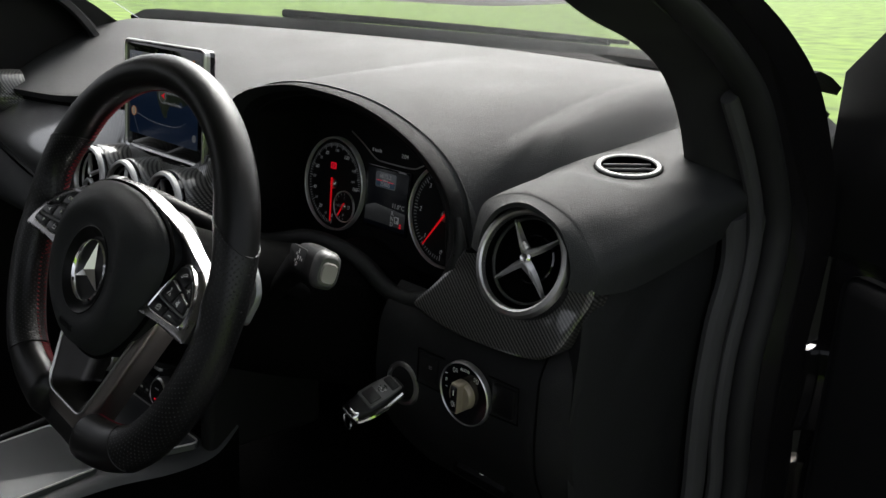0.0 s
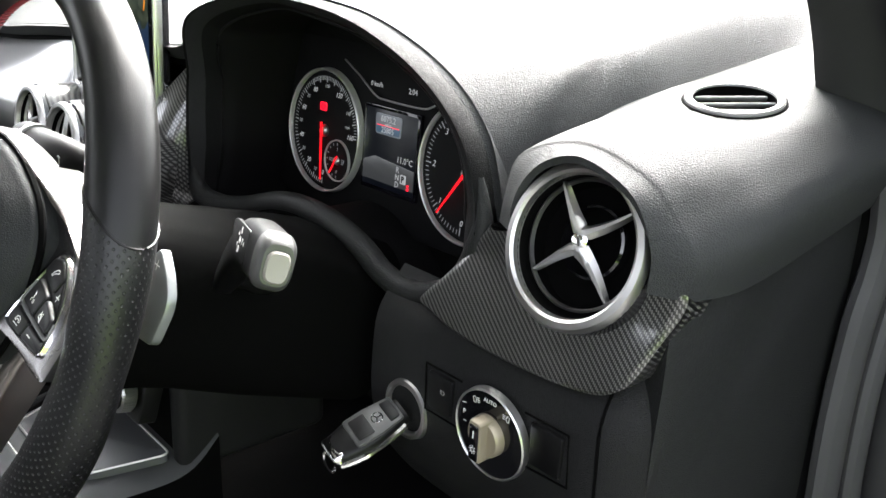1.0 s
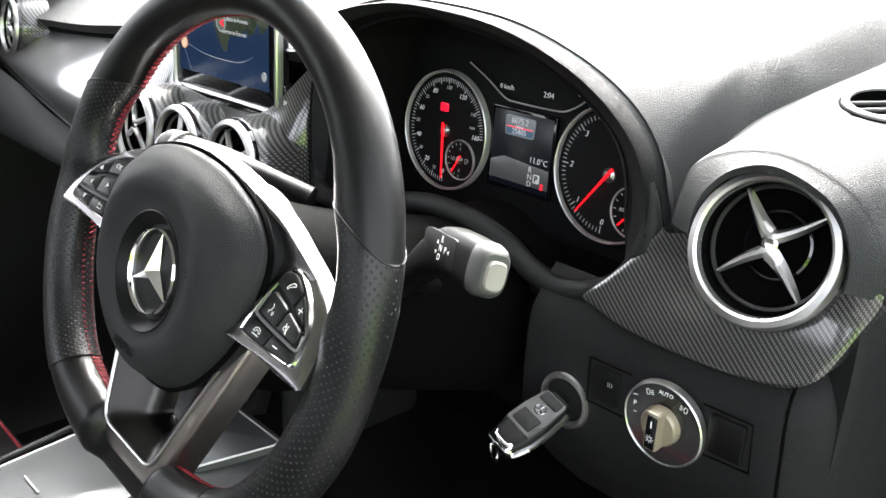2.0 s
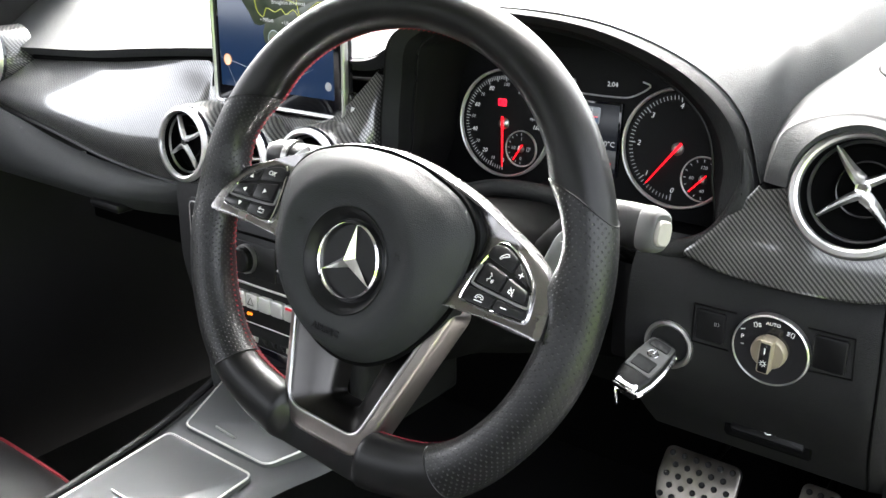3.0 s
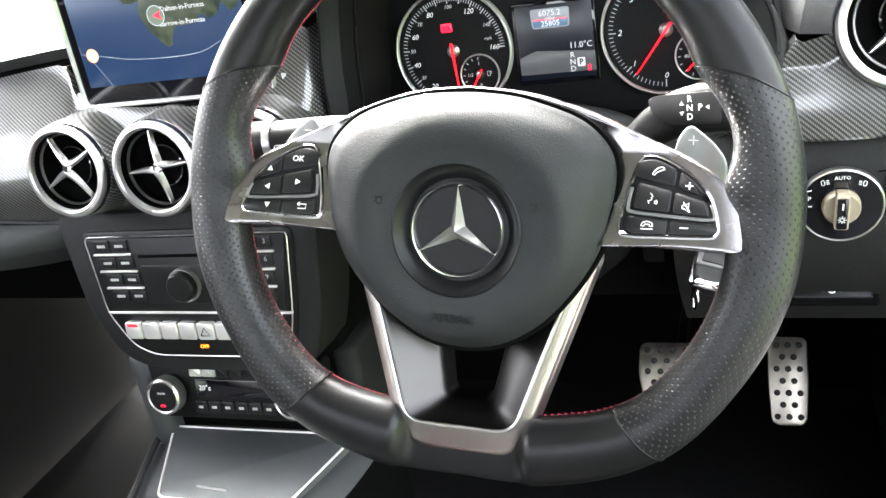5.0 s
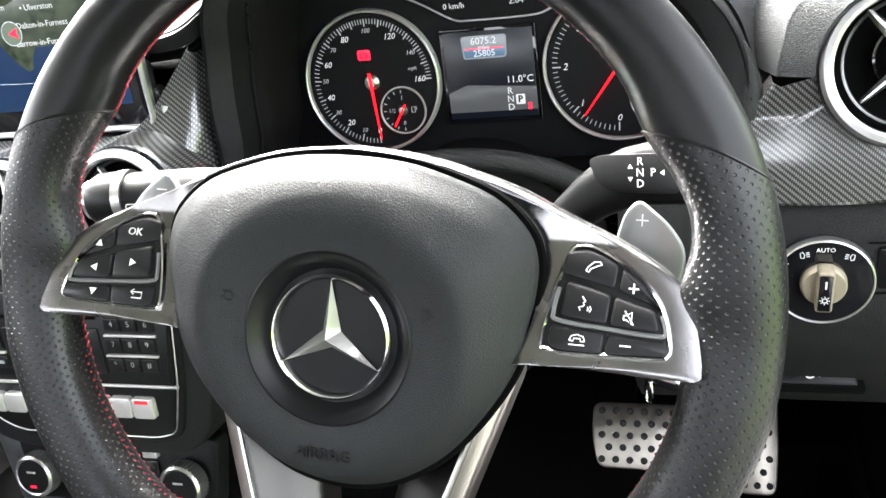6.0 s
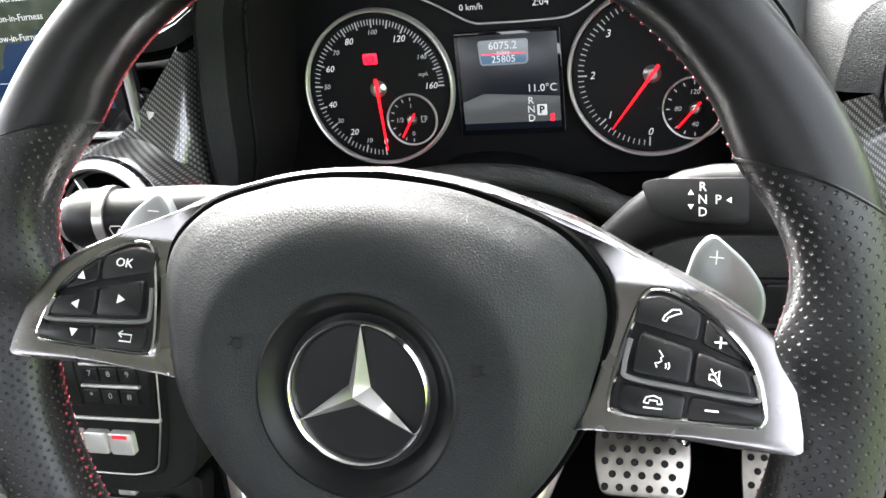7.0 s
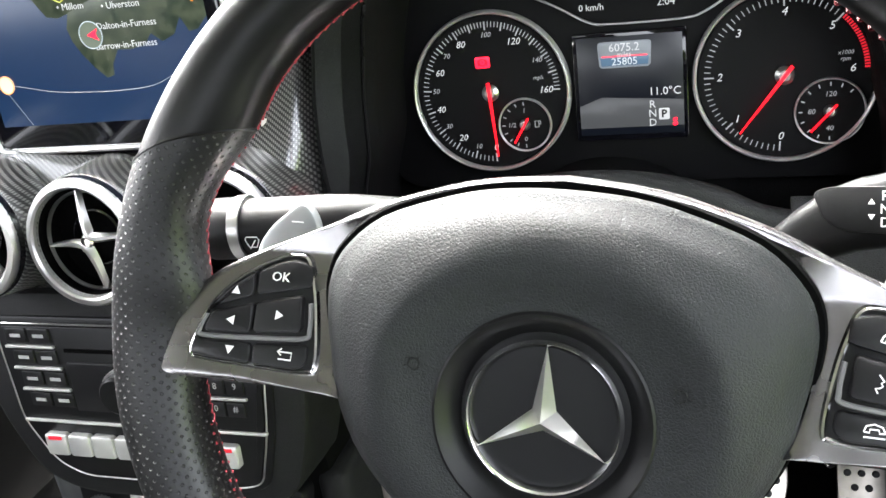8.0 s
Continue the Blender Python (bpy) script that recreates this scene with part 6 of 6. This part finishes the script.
part("charge_mark", lathe([(0.0, 0.0020), (0.0060, 0.0020), (0.0066, 0.0014), (0.0, 0.0014)], 24), MAP_CREAM, nav, "cream round map mark", pose(-0.082, -0.0235, 0))
part("charge_ring", tube([Vector((-0.082 + 0.0064 * math.cos(a), -0.0235 + 0.0064 * math.sin(a), 0.0021)) for a in [k * math.pi / 16 for k in range(32)]], 0.0004, 4, True), MAP_ORANGE, nav)
part("compass_mark", lathe([(0.0, 0.0020), (0.0046, 0.0020), (0.0050, 0.0014), (0.0, 0.0014)], 24), LIT_DIM, nav, "", pose(0.086, -0.040, 0))
for x, y in ((0.045, 0.056), (0.074, 0.056), (0.076, 0.043)):
    part("road_shield", plate([Vector(p) for p in [(-0.005, -0.0025), (0.005, -0.0025), (0.005, 0.0025), (-0.005, 0.0025)]], 0, 0.0022, 0.0001), MAP_ROAD, nav, "", pose(x, y, 0))
tray = spline([(-W - 0.009, -0.060, -0.006), (-W - 0.005, -0.076, -0.003), (-W + 0.008, -H - 0.012, 0.001), (-W + 0.04, -H - 0.015, 0.002), (0.0, -H - 0.016, 0.003), (W - 0.04, -H - 0.015, 0.002), (W - 0.008, -H - 0.012, 0.001), (W + 0.005, -0.076, -0.003), (W + 0.009, -0.060, -0.006)], 60)
part("tray", plate(round_poly([(-W - 0.008, -0.045), (-W + 0.004, -H - 0.014), (W - 0.004, -H - 0.014), (W + 0.008, -0.045)], 0.012), -0.018, -0.006, 0.001), GLOSS, nav, "gloss black recess under the screen")
part("tray_edge", tube(tray, 0.0036, 8), SATIN, nav, "silver edge of the tray under the screen")
part("stand", box(-0.07, 0.07, -0.014, 0.010, -0.082, -0.060, 0.004), GLOSS, nav, "", pose(0, 0.0, -0.012, 0, 0, 0))

# ---- centre stack ----
stack_m = facing(-0.008, 0.216, 0.816, 6)
radio = thing("radio_panel", stack_m, "black radio panel with silver switch row and key pad", "radio")
po = round_poly([(-0.128, 0.073), (-0.122, -0.020), (-0.098, -0.060), (-0.070, -0.073), (0.078, -0.073), (0.100, -0.066), (0.112, -0.020), (0.124, 0.073)], 0.014, 6)
surround = round_poly([(-0.158, 0.092), (-0.146, -0.015), (-0.118, -0.072), (-0.080, -0.088), (0.088, -0.088), (0.122, -0.072), (0.138, -0.015), (0.150, 0.092)], 0.02, 6)
part("surround", plate(surround, -0.07, -0.0025, 0.005), LOWER, radio, "dark grey grained surround")
part("fascia", plate(po, -0.03, 0.0, 0.003), PLASTIC, radio, "dark grey fascia")
pi_ = shrink(po, 0.0075)
part("inner_face", plate(pi_, -0.004, 0.0026, 0.0012), PLASTIC, radio, "black inner face")
part("outline", tube([Vector((q.x, q.y, 0.0012)) for q in shrink(po, 0.006)], 0.0008, 5, True), SATIN, radio)
for row in range(4):
    z = 0.058 - 0.0185 * row
    for col in range(2):
        part("button", plate(round_poly([(-0.110 + 0.022 * col + 0.003 * row, z - 0.006), (-0.090 + 0.022 * col + 0.003 * row, z - 0.006), (-0.090 + 0.022 * col + 0.003 * row, z + 0.006), (-0.110 + 0.022 * col + 0.003 * row, z + 0.006)], 0.001), 0.001, 0.0042, 0.0007), BUTTON, radio)
        part("button_mark", box(-0.105 + 0.022 * col + 0.003 * row, -0.095 + 0.022 * col + 0.003 * row, z - 0.0014, z + 0.0014, 0.0042, 0.0045, 0), DIM_INK, radio)
    for col in range(3):
        x = 0.052 + 0.0165 * col - 0.0022 * row
        part("key", plate(round_poly([(x, z - 0.006), (x + 0.015, z - 0.006), (x + 0.015, z + 0.006), (x, z + 0.006)], 0.001), 0.001, 0.0042, 0.0007), BUTTON, radio)
        lettering("key_figure", ("123", "456", "789", "*0#")[row][col], 0.0072, DIM_INK, radio, pose(x + 0.0075, z + 0.001, 0.0044), 0, 0.0001)
    if row < 3:
        part("silver_bar", box(-0.112 + 0.003 * row, -0.066 + 0.003 * row, z - 0.0105, z - 0.0082, 0.001, 0.0052, 0.0006), SILVER, radio, "silver bar between the buttons")
        part("silver_bar", box(0.050 - 0.0022 * row, 0.101 - 0.0022 * row, z - 0.0105, z - 0.0082, 0.001, 0.0052, 0.0006), SILVER, radio, "silver bar between the keys")
part("disc_slot", box(-0.058, 0.042, 0.044, 0.0475, 0.0, 0.0034, 0.0006), DEEP, radio)
part("centre_block", plate(round_poly([(-0.058, -0.006), (0.042, -0.006), (0.042, 0.036), (-0.058, 0.036)], 0.002), 0.001, 0.0040, 0.0008), BUTTON, radio)
part("volume_knob", lathe([(0.0, 0.017), (0.0135, 0.017), (0.0155, 0.015), (0.016, 0.002)], 36), PLASTIC, radio, "black volume knob", pose(-0.008, 0.015, 0))
part("knob_ring", lathe([(0.0160, 0.004), (0.0165, 0.0085), (0.0180, 0.0085), (0.0185, 0.002)], 40), SATIN, radio, "", pose(-0.008, 0.015, 0))
part("shelf", box(-0.113, 0.108, -0.018, -0.0155, 0.001, 0.0046, 0.0008), SILVER, radio)
for k in range(8):
    x = -0.094 + 0.0222 * k
    s = part("switch", plate(round_poly([(x, -0.0455), (x + 0.0208, -0.0455), (x + 0.0208, -0.0265), (x, -0.0265)], 0.003), 0.0, 0.0085, 0.0013), SILVER, radio, "satin silver rocker switch")
    if k in (0, 7):
        part("red_mark", box(x + 0.004, x + 0.0168, -0.0310, -0.0280, 0.0084, 0.0088, 0), RED_INK, s)
    elif k == 4:
        part("hazard_mark", strokes([[(x + 0.005, -0.040), (x + 0.0155, -0.040), (x + 0.010, -0.031), (x + 0.005, -0.040)]], 0.0006), DEEP, s, "", pose(0, 0, 0.0098))
lettering("passenger_airbag_sign", "OFF", 0.006, LIT_ORANGE, radio, pose(-0.004, -0.0555, 0.0030), 0, 0.0001)

climate = thing("climate_panel", facing(-0.008, 0.232, 0.690, 12), "black climate control panel with two ribbed knobs", "climate control")
part("face", plate(round_poly([(-0.116, 0.036), (-0.106, -0.036), (0.098, -0.036), (0.108, 0.036)], 0.010), -0.02, 0.0, 0.003), PLASTIC, climate)
part("glass_strip", plate(round_poly([(-0.052, -0.008), (0.044, -0.008), (0.044, 0.012), (-0.052, 0.012)], 0.002), -0.001, 0.0024, 0.0006), SCREEN_BLACK, climate)
lettering("temperature", "20°c", 0.0085, LIT, climate, pose(-0.040, 0.002, 0.0028), 0, 0.0001)
for x in (-0.084, 0.076):
    kn = part("knob", lathe([(0.0, 0.022), (0.0165, 0.0215), (0.0175, 0.020), (0.0178, 0.006), (0.0, 0.006)], 36), PLASTIC, climate, "black climate knob", pose(x, -0.003, 0))
    part("knob_ring", lathe([(0.0170, 0.0205), (0.0185, 0.0215), (0.0205, 0.0195), (0.0210, 0.008), (0.0195, 0.004)], 48), SATIN, kn, "knurled silver ring")
    part("ribs", merged(*[moved(box(0.0202, 0.0216, -0.0005, 0.0005, 0.006, 0.019, 0), pose(0, 0, 0, 0, 0, 10 * k)) for k in range(36)]), SATIN, kn)
    part("red_lamp", box(-0.003, 0.003, -0.0105, -0.0085, 0.0215, 0.0222, 0), LIT_RED, kn)
    part("knob_mark", box(-0.005, 0.005, 0.004, 0.006, 0.0215, 0.0221, 0), DIM_INK, kn)
for k in range(6):
    x = -0.056 + 0.0172 * k
    part("button", plate(round_poly([(x, 0.016), (x + 0.016, 0.016), (x + 0.016, 0.031), (x, 0.031)], 0.002), -0.001, 0.006, 0.002), SILVER if k in (0, 1, 5) else BUTTON, climate, "climate button")
    part("button", plate(round_poly([(x, -0.027), (x + 0.016, -0.027), (x + 0.016, -0.013), (x, -0.013)], 0.002), -0.001, 0.004, 0.001), BUTTON, climate)
    part("button_mark", box(x + 0.005, x + 0.011, -0.0215, -0.0185, 0.004, 0.0044, 0), DIM_INK, climate)

# ---- console between the seats ----
console = thing("centre_console", None, "dark satin console with two silver-edged lids", "console")
C_Y = [0.30, 0.26, 0.20, 0.12, 0.0, -0.15, -0.4, -0.7]
C_Z = [0.650, 0.618, 0.606, 0.602, 0.592, 0.578, 0.565, 0.56]
C_L = [-0.150, -0.152, -0.140, -0.118, -0.108, -0.108, -0.112, -0.115]
ridge_l = spline([(l, y, z) for l, y, z in zip(C_L, C_Y, C_Z)], 40)


def tunnel(s, t):
    q = at(ridge_l, t)
    half = -0.008 - q.x
    if s < 0.25:
        k = s / 0.25
        return Vector((q.x - 0.022 * (1 - k) ** 1.5, q.y, 0.26 + (q.z - 0.012 - 0.26) * k))
    if s > 0.75:
        k = (1 - s) / 0.25
        return Vector((-0.008 + half + 0.022 * (1 - k) ** 1.5, q.y, 0.26 + (q.z - 0.012 - 0.26) * k))
    k = (s - 0.25) / 0.5
    e = 1 - (2 * k - 1) ** 8
    return Vector((-0.008 + half * (2 * k - 1), q.y, q.z - 0.012 + 0.012 * e))


part("tunnel", surf(lambda s, t: tunnel(0.25 + 0.5 * s, t), 36, 40), TUNNEL, console, "grey satin console top")
for k in (0.0, 0.75):
    part("tunnel_side", surf(lambda s, t: tunnel(min(1.0, k + 0.25 * s), t), 8, 40), DEEP, console, "black console side")
part("side_rail", tube([q + Vector((0.004, 0, 0.001)) for q in ridge_l], 0.0045, 8), RUBBER, console)


def lid(pts, name):
    o = round_poly(pts, 0.012, 6)
    spl = [Vector((y, z)) for y, z in zip(C_Y, C_Z)]

    def height(y):
        for a, b in zip(spl, spl[1:]):
            if y >= b.x:
                return b.y + (a.y - b.y) * (y - b.x) / (a.x - b.x)
        return spl[-1].y

    put = lambda q, d: Vector((q.x, q.y, height(q.y) + d))
    b = part(name, stack([[put(q, -0.004) for q in o], [put(q, 0.004) for q in o], [put(q, 0.005) for q in shrink(o, 0.002)]]), CONSOLE, console, "grey satin lid", None, 40)
    part("silver_edge", tube([put(q, 0.0052) for q in shrink(o, 0.0012)], 0.0014, 6, True), SILVER, b, "silver edge strip")
    return b, put


l1, put = lid([(-0.128, 0.252), (-0.086, 0.144), (0.070, 0.144), (0.112, 0.252)], "lid")
part("lid_grip", tube([put(Vector((-0.045 + 0.005 * k, 0.164 - 0.0004 * k)), 0.0065) for k in range(9)], 0.0014, 6), SATIN, l1)
l2, put = lid([(-0.088, 0.124), (-0.086, -0.20), (0.070, -0.20), (0.072, 0.124)], "lid")
part("lid_grip", tube([put(Vector((-0.045 + 0.005 * k, 0.012)), 0.0065) for k in range(9)], 0.0014, 6), SATIN, l2)
part("side_cheek", box(-0.150, -0.118, 0.235, 0.45, 0.60, 0.73, 0.012, 3), TUNNEL, console)
part("side_cheek", box(0.100, 0.130, 0.255, 0.45, 0.60, 0.73, 0.012, 3), LOWER, console)
part("rear_block", box(-0.13, 0.115, 0.26, 0.45, 0.60, 0.90, 0.006), DEEP, console)

# ---- passenger seat ----
seat = thing("passenger_seat", pose(-0.40, -0.165, 0.25), "black leather passenger seat with dark red piping", "seat")


def cushion(s, t):
    a = 2 * math.pi * s
    co, si = math.cos(a), math.sin(a)
    w, d = 0.235, 0.275
    k = math.sin(math.pi * t)
    e = 0.45
    rad = 0.12 + 0.88 * abs(k) ** 0.35 if 0.02 < t < 0.98 else 0.0
    x = w * rad * math.copysign(abs(co) ** e, co)
    y = d * rad * math.copysign(abs(si) ** e, si)
    bol = 0.03 * smooth(abs(x), 0.12, 0.2) if t > 0.5 else 0
    return Vector((x, y, 0.06 + 0.21 * t + bol))


part("cushion", surf(cushion, 60, 24, True), SEAT, seat)
bk = moved(surf(cushion, 60, 24, True), pose(0, -0.32, 0.40, 102, 0, 0) @ Matrix.Diagonal((1, 1.2, 0.8, 1)) @ pose(0, 0, -0.15))
part("backrest", bk, SEAT, seat)
part("piping", tube([cushion(k / 60, 0.72) * 1.0 + Vector((0, 0, 0.002)) for k in range(60)], 0.003, 6, True), RED_THREAD, seat, "dark red piping")
part("base", box(-0.2, 0.2, -0.22, 0.22, 0.0, 0.08, 0.01), PLASTIC, seat)
tagged(copy_thing(seat, pose(0.36, -0.43, 0.25)), "black leather driver's seat behind the wheel", "seat").name = "driver_seat"
